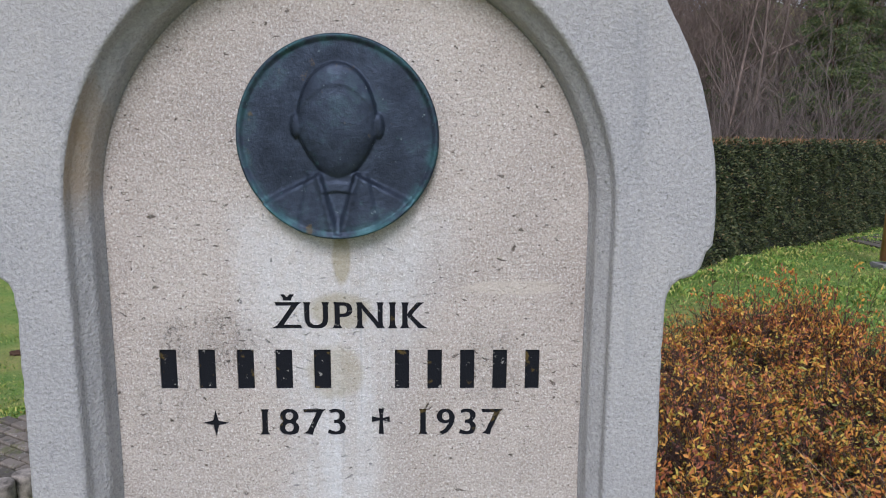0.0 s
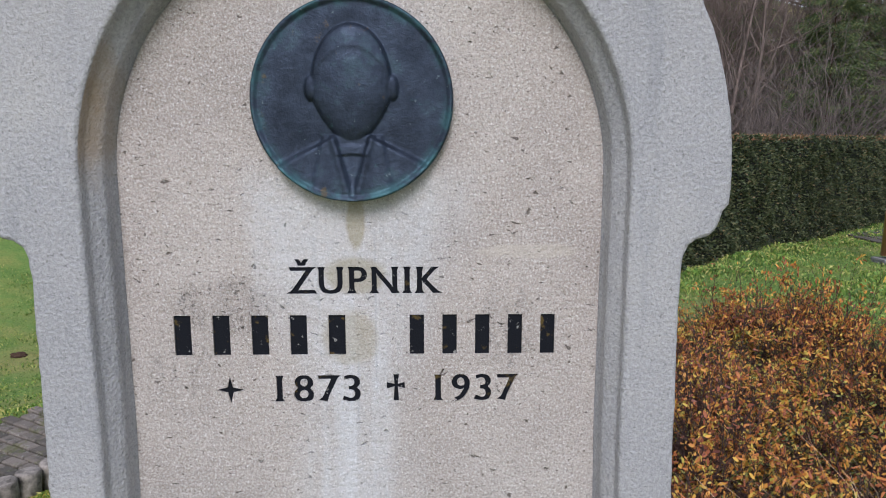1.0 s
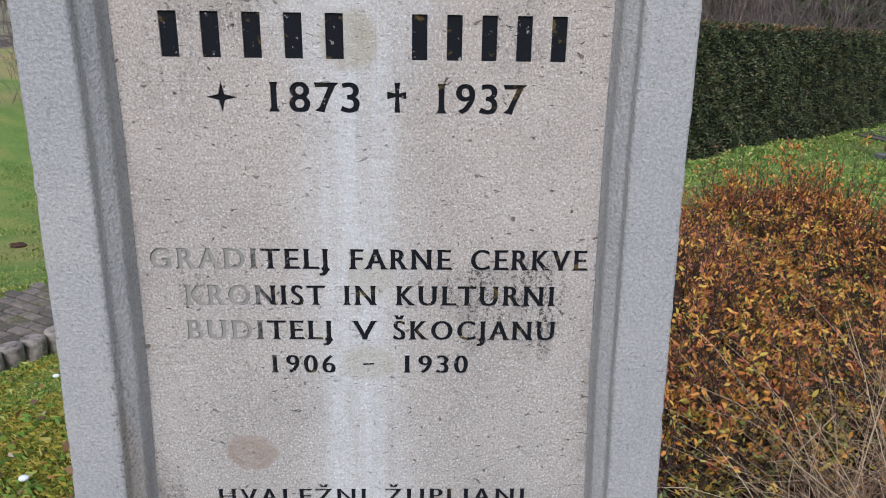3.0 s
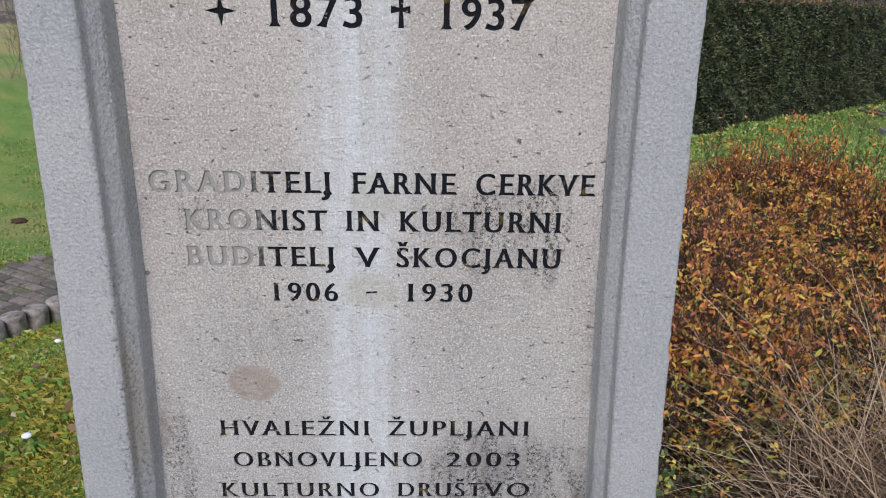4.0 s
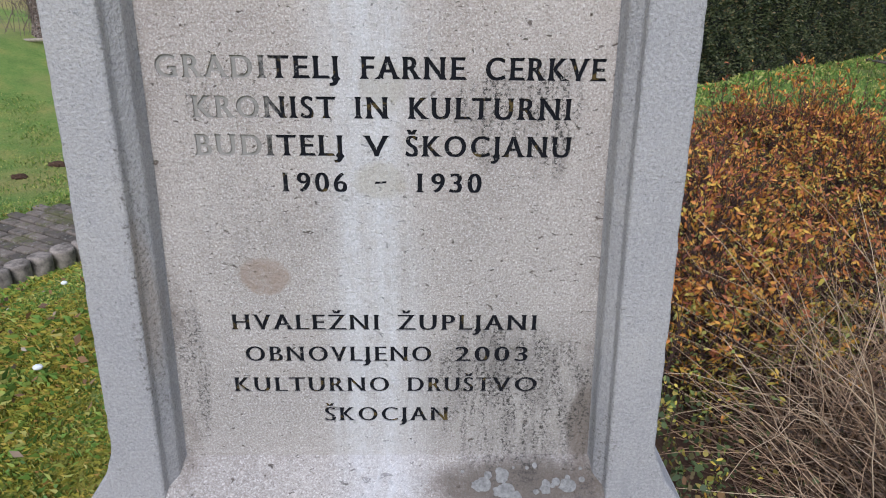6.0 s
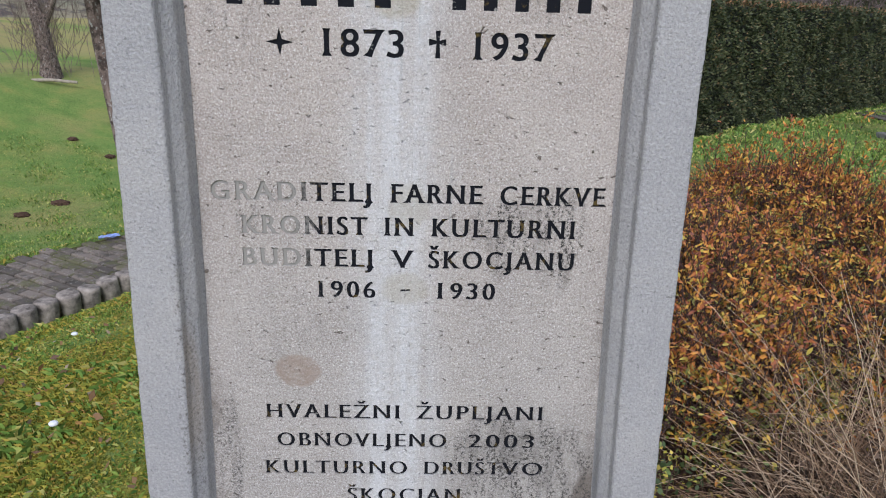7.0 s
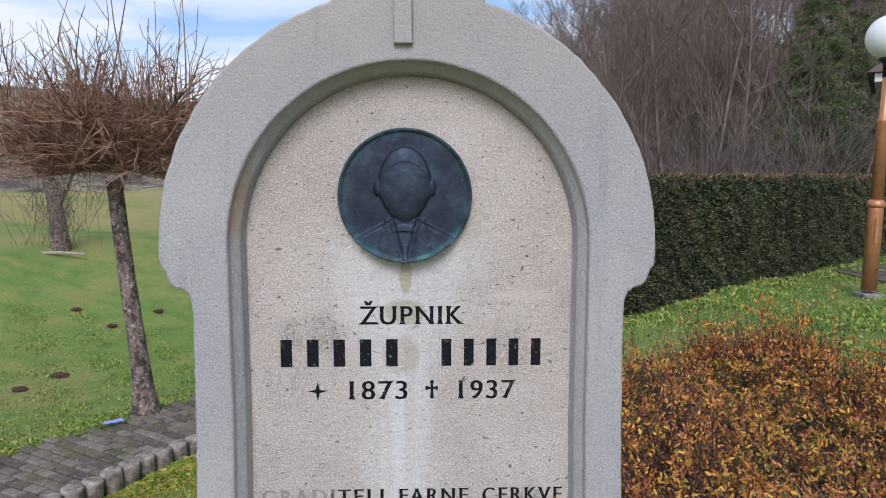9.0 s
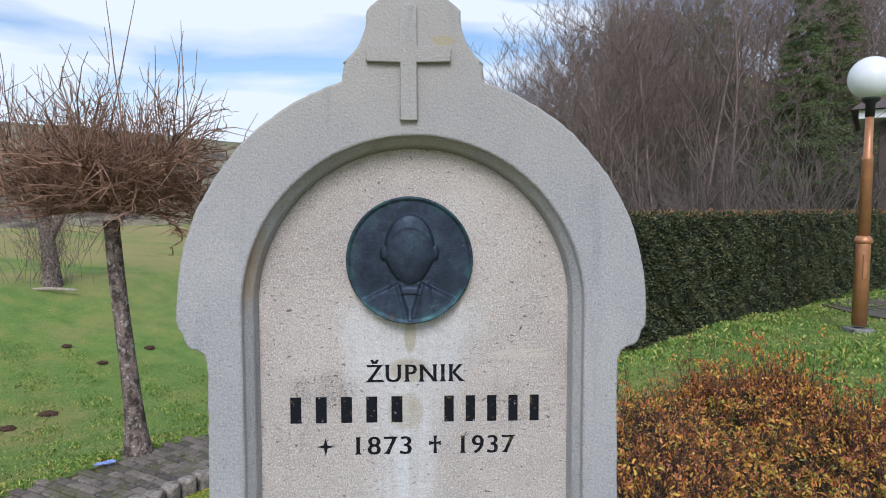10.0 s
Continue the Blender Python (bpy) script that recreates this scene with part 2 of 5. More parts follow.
def bronze():
    s = Shade("patinated_bronze", 0.42, 0.75)
    c = s.ramp(s.noise(28, 7, 0.65), (0.30, (0.020, 0.026, 0.040)), (0.55, (0.040, 0.052, 0.078)), (0.72, (0.055, 0.085, 0.105)))
    c = s.mix(s.calc("MULTIPLY", s.step(s.noise(45, 6, 0.75), 0.60, 0.74), 0.55), c, (0.06, 0.135, 0.135))
    x, y, z = s.xyz()
    d = s.calc("POWER", s.calc("ADD", s.calc("POWER", s.calc("ADD", x, 0.010), 2), s.calc("POWER", s.calc("SUBTRACT", z, 1.374), 2)), 0.5)
    c = s.mix(s.calc("MULTIPLY", s.calc("MULTIPLY", s.step(d, 0.088, 0.102), s.step(s.noise(35, 5, 0.7), 0.38, 0.6)), 0.75), c, (0.05, 0.13, 0.14))
    c = s.mix(s.calc("MULTIPLY", s.step(s.noise(95, 4, 0.7), 0.66, 0.72), 0.6), c, (0.20, 0.24, 0.26))
    c = s.mix(s.calc("MULTIPLY", s.step(s.noise(42, 4, 0.6), 0.64, 0.72), 0.5), c, (0.14, 0.09, 0.03))
    s.colour(c)
    s.put(s.b.inputs["Roughness"], s.step(s.noise(50, 4), 0.3, 0.7, 0.44, 0.68))
    return s.relief(s.calc("ADD", s.noise(170, 5, 0.7), s.calc("MULTIPLY", s.noise(45, 5, 0.6), 0.5)), 0.35, 0.0025).m


def ground_mat():
    s = Shade("grass_ground", 0.95, spec=0.15)
    x, y, z = s.xyz()
    c = s.ramp(s.noise(1.3, 7, 0.65), (0.30, (0.125, 0.215, 0.050)), (0.5, (0.190, 0.290, 0.070)), (0.68, (0.310, 0.320, 0.090)))
    c = s.mix(s.calc("MULTIPLY", s.step(s.noise(16, 6, 0.7), 0.45, 0.7), 0.6), c, (0.076, 0.162, 0.035))
    c = s.mix(s.calc("MULTIPLY", s.step(s.noise(0.23, 5, 0.6), 0.44, 0.62), 0.75), c, (0.367, 0.313, 0.119))
    c = s.mix(s.calc("MULTIPLY", s.step(s.noise(6, 6, 0.75), 0.60, 0.72), 0.5), c, (0.216, 0.162, 0.065))
    c = s.mix(s.calc("MULTIPLY", s.step(s.noise(28, 5, 0.8), 0.48, 0.62), 0.45), c, (0.085, 0.14, 0.035))
    c = s.mix(s.calc("MULTIPLY", s.step(s.noise(40, 4, 0.8), 0.54, 0.66), 0.45), c, (0.36, 0.36, 0.12))
    near = s.step(s.calc("ADD", s.calc("MULTIPLY", x, x), s.calc("MULTIPLY", y, y)), 9, 22, 1, 0)
    c = s.mix(s.calc("MULTIPLY", near, s.step(s.noise(3.5, 6, 0.7), 0.40, 0.60)), c, (0.27, 0.25, 0.045))
    rise = s.step(s.calc("ADD", s.calc("MULTIPLY", x, -0.5), y), 22, 40)
    c = s.mix(s.calc("MULTIPLY", rise, s.step(s.noise(0.11, 5, 0.6, s.stretch(0.5, 1.6, 1)), 0.40, 0.58)), c, s.mix(s.noise(2.5, 6, 0.7), (0.30, 0.27, 0.10), (0.40, 0.32, 0.15)))
    # far fields and hedgerows
    far = s.step(s.calc("ADD", s.calc("MULTIPLY", x, -0.5), y), 66, 110)
    field = s.ramp(s.noise(0.02, 4, 0.6), (0.35, (0.19, 0.19, 0.10)), (0.5, (0.28, 0.24, 0.16)), (0.65, (0.16, 0.17, 0.12)))
    c = s.mix(far, c, s.mix(s.step(s.noise(0.12, 6, 0.7), 0.48, 0.58), field, (0.097, 0.080, 0.071)))
    s.colour(c)
    return s.relief(s.calc("ADD", s.noise(9, 6, 0.7), s.calc("MULTIPLY", s.noise(60, 4, 0.7), 0.5)), 0.9, 0.05).m


def leafy(name, *stops, rough=0.6, spec=0.35):
    s = Shade(name, rough, spec=spec)
    c = s.ramp(s.island(), *stops)
    c = s.mix(s.calc("MULTIPLY", s.step(s.noise(1.7, 3), 0.35, 0.65), 0.35), c, s.mix(0.5, c, (0.02, 0.02, 0.008)))
    s.colour(c)
    return s.m


def autumn():
    """Autumn leaves, in drifts of russet, orange, yellow and late green."""
    s = Shade("autumn_leaves", 0.55, spec=0.35)
    g = s.t.nodes.new("ShaderNodeNewGeometry")
    pos = g.outputs["Position"]
    v = s.calc("ADD", s.calc("MULTIPLY", g.outputs["Random Per Island"], 0.50), s.calc("MULTIPLY", s.step(s.noise(5.0, 5, 0.7, pos), 0.30, 0.68), 0.34))
    px, py, pz = s.xyz(pos)
    green = s.calc("MULTIPLY", s.step(pz, 0.08, -0.22), s.step(s.noise(3.5, 4, 0.6, pos), 0.36, 0.60, 0.25, 1))
    v = s.calc("ADD", v, s.calc("MULTIPLY", green, 0.42))
    s.colour(s.ramp(v, (0.0, (0.11, 0.042, 0.038)), (0.17, (0.23, 0.074, 0.046)), (0.33, (0.38, 0.118, 0.046)), (0.45, (0.59, 0.22, 0.050)), (0.57, (0.68, 0.35, 0.060)), (0.69, (0.54, 0.41, 0.070)), (0.82, (0.26, 0.28, 0.075)), (1.0, (0.12, 0.165, 0.055))))
    return s.m


def bark(name, a, b, scale=30.0, lichen=0.0):
    s = Shade(name, 0.92, spec=0.2)
    v = s.stretch(1, 1, 0.35)
    c = s.ramp(s.noise(scale, 6, 0.7, v), (0.35, a), (0.65, b))
    if lichen:
        c = s.mix(s.calc("MULTIPLY", s.step(s.noise(30, 3, 0.6), 0.58, 0.63), lichen), c, (0.42, 0.41, 0.37))
        c = s.mix(s.calc("MULTIPLY", s.step(s.noise(12, 5, 0.7), 0.48, 0.58), 0.75), c, (0.03, 0.024, 0.02))
    s.colour(c)
    return s.relief(s.noise(scale * 1.5, 6, 0.7, v), 0.8, 0.015).m


def plain(name, c, rough=0.6, metal=0.0, vary=0.25, scale=20.0, bump=0.2, spec=0.5, placed=False):
    s = Shade(name, rough, metal, spec)
    if placed:                                     # alike pieces weather differently by where they stand
        s.co = s.t.nodes.new("ShaderNodeNewGeometry").outputs["Position"]
    d = tuple(k * (1 - vary) for k in c)
    e = tuple(min(1, k * (1 + vary)) for k in c)
    s.colour(s.ramp(s.noise(scale, 6, 0.65), (0.3, d), (0.7, e)))
    return s.relief(s.noise(scale * 4, 5, 0.65), bump, 0.004).m


def paver_mat():
    s = Shade("mossy_concrete_paver", 0.93, spec=0.2)
    s.co = s.t.nodes.new("ShaderNodeNewGeometry").outputs["Position"]
    c = s.mix(s.chance(), (0.095, 0.082, 0.070), (0.24, 0.20, 0.168))
    c = s.mix(s.calc("MULTIPLY", s.step(s.noise(9, 6, 0.7), 0.5, 0.66), 0.7), c, (0.060, 0.056, 0.046))
    c = s.mix(s.calc("MULTIPLY", s.step(s.noise(30, 4, 0.7), 0.58, 0.66), 0.6), c, (0.38, 0.36, 0.32))
    s.colour(s.mix(s.calc("MULTIPLY", s.step(s.noise(4, 7, 0.8), 0.50, 0.58), 0.65), c, (0.11, 0.115, 0.04)))
    return s.relief(s.noise(90, 5, 0.7), 0.6, 0.006).m


M_FRAME, M_PANEL, M_PAINT, M_BRONZE, M_GROUND = stone_frame(), stone_panel(), worn_paint(), bronze(), ground_mat()
M_LICHEN = plain("pale_grey_lichen", (0.37, 0.365, 0.355), 0.95, vary=0.4, scale=160, bump=1.0, spec=0.1)
M_GRASS = leafy("grass_blades", (0.0, (0.085, 0.165, 0.03)), (0.45, (0.17, 0.295, 0.05)), (0.72, (0.32, 0.40, 0.08)), (1.0, (0.54, 0.48, 0.16)))
M_MOSSY = leafy("yellow_green_turf", (0.0, (0.09, 0.14, 0.022)), (0.35, (0.24, 0.27, 0.04)), (0.70, (0.46, 0.40, 0.06)), (0.92, (0.50, 0.36, 0.08)), (1.0, (0.42, 0.22, 0.08)))
M_STRAW = leafy("dry_straw", (0.0, (0.13, 0.078, 0.050)), (0.40, (0.32, 0.195, 0.115)), (0.7, (0.56, 0.385, 0.235)), (1.0, (0.78, 0.62, 0.44)))
M_DEAD = leafy("dead_brown_leaves", (0.0, (0.045, 0.028, 0.020)), (0.6, (0.13, 0.082, 0.055)), (0.9, (0.28, 0.19, 0.13)), (1.0, (0.48, 0.36, 0.27)))
M_AUTUMN = autumn()
M_SPRIG = leafy("yellowing_leaves", (0.0, (0.10, 0.15, 0.04)), (0.35, (0.24, 0.28, 0.06)), (0.65, (0.60, 0.50, 0.08)), (0.9, (0.66, 0.40, 0.07)), (1.0, (0.36, 0.13, 0.06)))
M_UNDER = leafy("low_green_leaves", (0.0, (0.04, 0.065, 0.025)), (0.5, (0.10, 0.14, 0.045)), (0.75, (0.16, 0.085, 0.05)), (0.92, (0.42, 0.36, 0.06)), (1.0, (0.22, 0.11, 0.06)))
M_HEDGE = leafy("hedge_leaves", (0.0, (0.022, 0.034, 0.017)), (0.45, (0.060, 0.080, 0.034)), (0.8, (0.115, 0.130, 0.055)), (0.93, (0.17, 0.165, 0.075)), (1.0, (0.22, 0.145, 0.07)))
M_HEDGETOP = leafy("browned_hedge_top", (0.0, (0.095, 0.085, 0.034)), (0.5, (0.23, 0.125, 0.06)), (1.0, (0.42, 0.22, 0.11)))
M_NEEDLE = leafy("spruce_needles", (0.0, (0.034, 0.056, 0.026)), (0.5, (0.095, 0.140, 0.050)), (0.85, (0.18, 0.215, 0.070)), (1.0, (0.29, 0.28, 0.10)))
M_TWIG = bark("red_brown_twig", (0.15, 0.083, 0.057), (0.45, 0.27, 0.18), 9)
M_BRUSH = bark("brush_wood", (0.095, 0.076, 0.070), (0.24, 0.19, 0.17), 6)
M_STEM = bark("dark_shrub_stem", (0.055, 0.034, 0.029), (0.15, 0.090, 0.072), 60)
M_TRUNK = bark("grey_brown_bark", (0.095, 0.068, 0.056), (0.31, 0.235, 0.20), 22, 0.9)
M_WOOD = bark("winter_wood", (0.125, 0.094, 0.080), (0.28, 0.21, 0.18), 6)
M_SOIL = plain("dark_soil", (0.085, 0.052, 0.036), 0.98, vary=0.5, scale=25, bump=1.0, spec=0.1)
M_PAVER = paver_mat()
M_KERB = plain("weathered_kerb_concrete", (0.26, 0.225, 0.195), 0.97, vary=0.75, scale=14, bump=1.0, spec=0.15, placed=True)
M_COPPER = plain("copper_brown_post_paint", (0.46, 0.21, 0.10), 0.40, 0.35, vary=0.18, scale=8, bump=0.1)
M_BLACK = plain("black_plastic", (0.015, 0.015, 0.017), 0.4, vary=0.2)
M_CONCRETE = plain("pale_concrete", (0.22, 0.21, 0.20), 0.95, vary=0.5, scale=18, bump=0.9)
M_LOG = plain("bleached_wood", (0.34, 0.29, 0.23), 0.9, vary=0.3, scale=9)
M_GLOBE = plain("opal_globe", (0.80, 0.81, 0.83), 0.22, vary=0.02, scale=2, bump=0.0)
# house wall: the shade under the eaves is put into its dark brown
M_SHADED_WALL = plain("shade_dark_wall", (0.07, 0.05, 0.04), 0.85, vary=0.3, scale=3)
M_WHITE = plain("white_painted_board", (0.78, 0.79, 0.80), 0.5, vary=0.05, scale=5)
M_ROOF = plain("dark_roof_tiles", (0.10, 0.075, 0.07), 0.8, vary=0.35, scale=9)
M_GLASS = plain("dark_window_glass", (0.03, 0.035, 0.04), 0.08, vary=0.1)
M_LEAFLITTER = leafy("fallen_leaves", (0.0, (0.10, 0.05, 0.025)), (0.5, (0.22, 0.12, 0.05)), (1.0, (0.42, 0.36, 0.28)))


# ---- makers ----
from mathutils import geometry

def solid(name, verts, faces, smooth=False):
    me = bpy.data.meshes.new(name)
    me.from_pydata([tuple(v) for v in verts], [], [tuple(f) for f in faces])
    me.validate()
    if smooth:
        me.polygons.foreach_set("use_smooth", [True] * len(me.polygons))
    return me


def part(name, me, material, parent=None, label=""):
    """Links a bmesh or mesh as one mesh object, under a thing where one is given."""
    if isinstance(me, bmesh.types.BMesh):
        bm, me = me, bpy.data.meshes.new(name)
        bmesh.ops.recalc_face_normals(bm, faces=bm.faces)
        bm.to_mesh(me)
        bm.free()
    if material and not me.materials:
        me.materials.append(material)
    ob = new(name, me)
    if parent:
        ob.parent = parent
    return tagged(ob, label) if label else ob


def empty(name, x=0.0, y=0.0, z=0.0):
    ob = new(name)
    ob.empty_display_size = 0.1
    ob.location = (x, y, z)
    return ob


def block(sx, sy, sz, bevel=0.005, at=(0, 0, 0)):
    bm = bmesh.new()
    bmesh.ops.create_cube(bm, size=1, matrix=Matrix.Translation(at) @ Matrix.Diagonal((sx, sy, sz, 1)))
    if bevel:
        bmesh.ops.bevel(bm, geom=bm.edges[:], offset=bevel, segments=2, profile=0.6, affect="EDGES")
    return bm


def lathe(profile, sides=24, at=(0, 0, 0)):
    """A turned body from (radius, height) pairs."""
    bm = bmesh.new()
    rings = []
    for r, h in profile:
        rings.append([bm.verts.new((at[0] + r * math.cos(2 * math.pi * k / sides), at[1] + r * math.sin(2 * math.pi * k / sides), at[2] + h)) for k in range(sides)])
    for a, b in zip(rings, rings[1:]):
        for k in range(sides):
            f = bm.faces.new((a[k], a[(k + 1) % sides], b[(k + 1) % sides], b[k]))
            f.smooth = True
    bm.faces.new(rings[0][::-1])
    bm.faces.new(rings[-1])
    return bm


class Twigs:
    """Collects tapered tubes for one mesh."""

    def __init__(self):
        self.v, self.f = [], []

    def tube(self, pts, radii, sides=3):
        n0 = len(self.v)
        for i, p in enumerate(pts):
            d = (pts[min(i + 1, len(pts) - 1)] - pts[max(i - 1, 0)]).normalized()
            a = d.orthogonal().normalized()
            b = d.cross(a)
            for k in range(sides):
                t = 2 * math.pi * k / sides
                self.v.append(p + (a * math.cos(t) + b * math.sin(t)) * radii[i])
        for i in range(len(pts) - 1):
            for k in range(sides):
                q = n0 + i * sides
                self.f.append((q + k, q + (k + 1) % sides, q + sides + (k + 1) % sides, q + sides + k))

    def shoot(self, rng, p, d, length, r, steps=4, bend=0.15, lift=0.0, sides=3, tip=0.35):
        pts, rad, d = [p.copy()], [r], d.normalized()
        for i in range(steps):
            d = (d + Vector((rng.gauss(0, bend), rng.gauss(0, bend), rng.gauss(0, bend) + lift))).normalized()
            pts.append(pts[-1] + d * (length / steps))
            rad.append(r * (1 - (1 - tip) * (i + 1) / steps))
        self.tube(pts, rad, sides)
        return pts, rad, d

    def mesh(self, name):
        return solid(name, self.v, self.f, True)


def cards(name, P, D, L, W, rng, fold=0.25):
    """Many small pointed leaves: at P, along D, of length L and width W."""
    n = len(P)
    D = D / np.linalg.norm(D, axis=1, keepdims=True)
    S = np.cross(D, rng.normal(size=(n, 3)))
    S /= np.linalg.norm(S, axis=1, keepdims=True) + 1e-9
    N = np.cross(D, S)
    L, W = np.asarray(L).reshape(-1, 1) * np.ones((n, 1)), np.asarray(W).reshape(-1, 1) * np.ones((n, 1))
    mid = P + D * L * 0.5 + N * L * fold * 0.3
    V = np.stack([P, mid + S * W * 0.5, P + D * L, mid - S * W * 0.5], axis=1).reshape(-1, 3)
    me = bpy.data.meshes.new(name)
    me.vertices.add(4 * n), me.loops.add(4 * n), me.polygons.add(n)
    me.vertices.foreach_set("co", V.ravel())
    me.loops.foreach_set("vertex_index", np.arange(4 * n))
    me.polygons.foreach_set("loop_start", np.arange(0, 4 * n, 4))
    me.update(calc_edges=True)
    return me


def ovals(name, P, D, L, W, rng):
    """Small oval leaves, curled along their length."""
    n = len(P)
    D = D / np.linalg.norm(D, axis=1, keepdims=True)
    S = np.cross(D, rng.normal(size=(n, 3)))
    S /= np.linalg.norm(S, axis=1, keepdims=True) + 1e-9
    N = np.cross(D, S)
    L, W = L[:, None], W[:, None]
    curl = rng.uniform(-0.25, 0.35, (n, 1)) * L
    rows = [P]
    for f, w in ((0.30, 0.42), (0.68, 0.46)):
        rows.append(P + D * L * f + S * W * w + N * curl * f)
    rows.append(P + D * L - N * curl * 0.3)
    for f, w in ((0.68, 0.46), (0.30, 0.42)):
        rows.append(P + D * L * f - S * W * w + N * curl * f)
    V = np.stack(rows, 1).reshape(-1, 3)
    me = bpy.data.meshes.new(name)
    me.vertices.add(6 * n), me.loops.add(6 * n), me.polygons.add(n)
    me.vertices.foreach_set("co", V.ravel())
    me.loops.foreach_set("vertex_index", np.arange(6 * n))
    me.polygons.foreach_set("loop_start", np.arange(0, 6 * n, 6))
    me.update(calc_edges=True)
    return me


def blades(name, P, H, W, lean, rng):
    """Grass blades: thin bent triangles pairs standing on P."""
    n = len(P)
    a = rng.uniform(0, 2 * np.pi, n)
    side = np.stack([np.cos(a), np.sin(a), np.zeros(n)], 1)
    b = rng.uniform(0, 2 * np.pi, n)
    out = np.stack([np.cos(b), np.sin(b), np.zeros(n)], 1) * (rng.uniform(0.2, 1, n) * lean)[:, None]
    H, W = H[:, None], W[:, None]
    up = np.array([[0, 0, 1.0]])
    mid = P + up * H * 0.6 + out * H * 0.35
    tip = P + up * H * (0.9 - 0.3 * lean) + out * H
    V = np.stack([P - side * W, P + side * W, mid + side * W * 0.8, tip], 1).reshape(-1, 3)
    me = bpy.data.meshes.new(name)
    me.vertices.add(4 * n), me.loops.add(4 * n), me.polygons.add(n)
    me.vertices.foreach_set("co", V.ravel())
    me.loops.foreach_set("vertex_index", np.arange(4 * n))
    me.polygons.foreach_set("loop_start", np.arange(0, 4 * n, 4))
    me.update(calc_edges=True)
    return me


# ---- the ground ----
def ease(v, a, b):
    t = np.clip((np.asarray(v, float) - a) / (b - a), 0, 1)
    return t * t * (3 - 2 * t)


def kerb_x(y):
    """The kerb's line: x over y, bending to the right behind the stone."""
    y = np.maximum(np.asarray(y, float), 0.44)
    e = np.minimum(y, 6.0) - 3.317
    return -2.84 + 0.46 * e + 0.08 * e * e + 0.89 * np.maximum(y - 6.0, 0)


PATH_Z = -0.95


def land(x, y):
    x, y = np.asarray(x, float), np.asarray(y, float)
    u = x - kerb_x(y)
    lawn = -1.07 + 1.07 * (1 - np.maximum(1 - np.maximum(u - 0.05, 0) / 3.3, 0) ** 1.42)
    lawn = lawn - 0.25 * ease(y, 2.5, 7.5) * ease(u, 0.5, 3.0)
    lawn = lawn - 0.30 * ease(x, 0.40, 0.85) * ease(x, 5.2, 3.6) * ease(y, -0.9, 0.2) * ease(y, 5.4, 4.0)
    v = np.maximum(-1.42 - u, 0)
    dip = -2.15 * np.sin(np.pi * np.minimum(v, 24) / 24)
    field = PATH_Z - 0.0 + dip + 1.5 * ease(v, 24, 46) - 5 * ease(v, 46, 80) + 30 * ease(v, 80, 280)
    z = np.where(u > -0.02, lawn, field)
    # the wooded hill behind the hedge
    az = np.degrees(np.arctan2(x, y + 1.1))
    dist = np.hypot(x, y)
    z = z + ease(az, 3.0, 24.0) * 19 * ease(dist, 22, 95) * ease(az, 120, 80)
    z = z + 0.02 * np.sin(x * 2.1 + 1.3 * y) * np.sin(y * 1.7) * ease(dist, 1, 4) * (np.abs(u + 0.7) > 0.75)
    return np.where((u <= -0.02) & (u >= -1.42), PATH_Z - 0.06, z)


def axis_steps(lo, hi, fine_lo, fine_hi, fine):
    out, step, p = list(np.arange(fine_lo, fine_hi + 1e-6, fine)), fine, fine_hi
    while p < hi:
        step *= 1.13
        p += step
        out.append(p)
    step, p = fine, fine_lo
    while p > lo:
        step *= 1.13
        p -= step
        out.insert(0, p)
    return np.array(out)


gx, gy = axis_steps(-900, 900, -6, 6, 0.10), axis_steps(-500, 1200, -2, 9, 0.10)
X, Y = np.meshgrid(gx, gy)
Z = land(X, Y)
nx, ny = len(gx), len(gy)
idx = np.arange(nx * ny).reshape(ny, nx)
quads = np.stack([idx[:-1, :-1], idx[:-1, 1:], idx[1:, 1:], idx[1:, :-1]], -1).reshape(-1, 4)
ground_me = solid("ground", np.stack([X.ravel(), Y.ravel(), Z.ravel()], 1), quads.tolist(), True)
tagged(part("ground", ground_me, M_GROUND), "rough winter grass ground with moss and bare patches", "ground", kind="structure")


# ---- the memorial stone ----
CX = -0.002            # the stone's middle line
F = -0.050             # its front; the panel lies at 0
ARCH_Z, R_OUT, R_IN = 1.300, 0.373, 0.272


def arc(cx, cz, r, a0, a1, n):
    return [(cx + r * math.cos(radians(a0 + (a1 - a0) * k / n)), cz + r * math.sin(radians(a0 + (a1 - a0) * k / n))) for k in range(n + 1)]


def outer_half():
    """The right half of the outline, from the foot up to the peak, x from the middle line."""
    pts = [(0.410, -0.30), (0.410, 0.290), (0.399, 0.318), (0.384, 0.338), (0.367, 0.366), (0.356, 0.392), (0.3505, 0.412)]
    pts += [(0.337, 0.755), (0.3295, 1.000), (0.327, 1.200), (0.329, 1.218)]
    pts += [(0.333, 1.228), (0.341, 1.234)] + arc(0.341, 1.256, 0.022, -60, -10, 4)      # cove
    pts += [(0.3655, 1.262), (0.3725, 1.270)]
    pts += [(R_OUT + 0.001, 1.285)] + arc(0, ARCH_Z, R_OUT, 2, 72.5, 26)
    pts += [(0.1085, 1.678), (0.107, 1.684)] + arc(0.165, 1.758, 0.092, 233, 186, 7)
    pts += [(0.0735, 1.765), (0.066, 1.772), (0.036, 1.796), (0.0, 1.802)]
    return pts


def ring(half):
    return [(CX + x, z) for x, z in half] + [(CX - x, z) for x, z in half[::-1] if x > 1e-6]


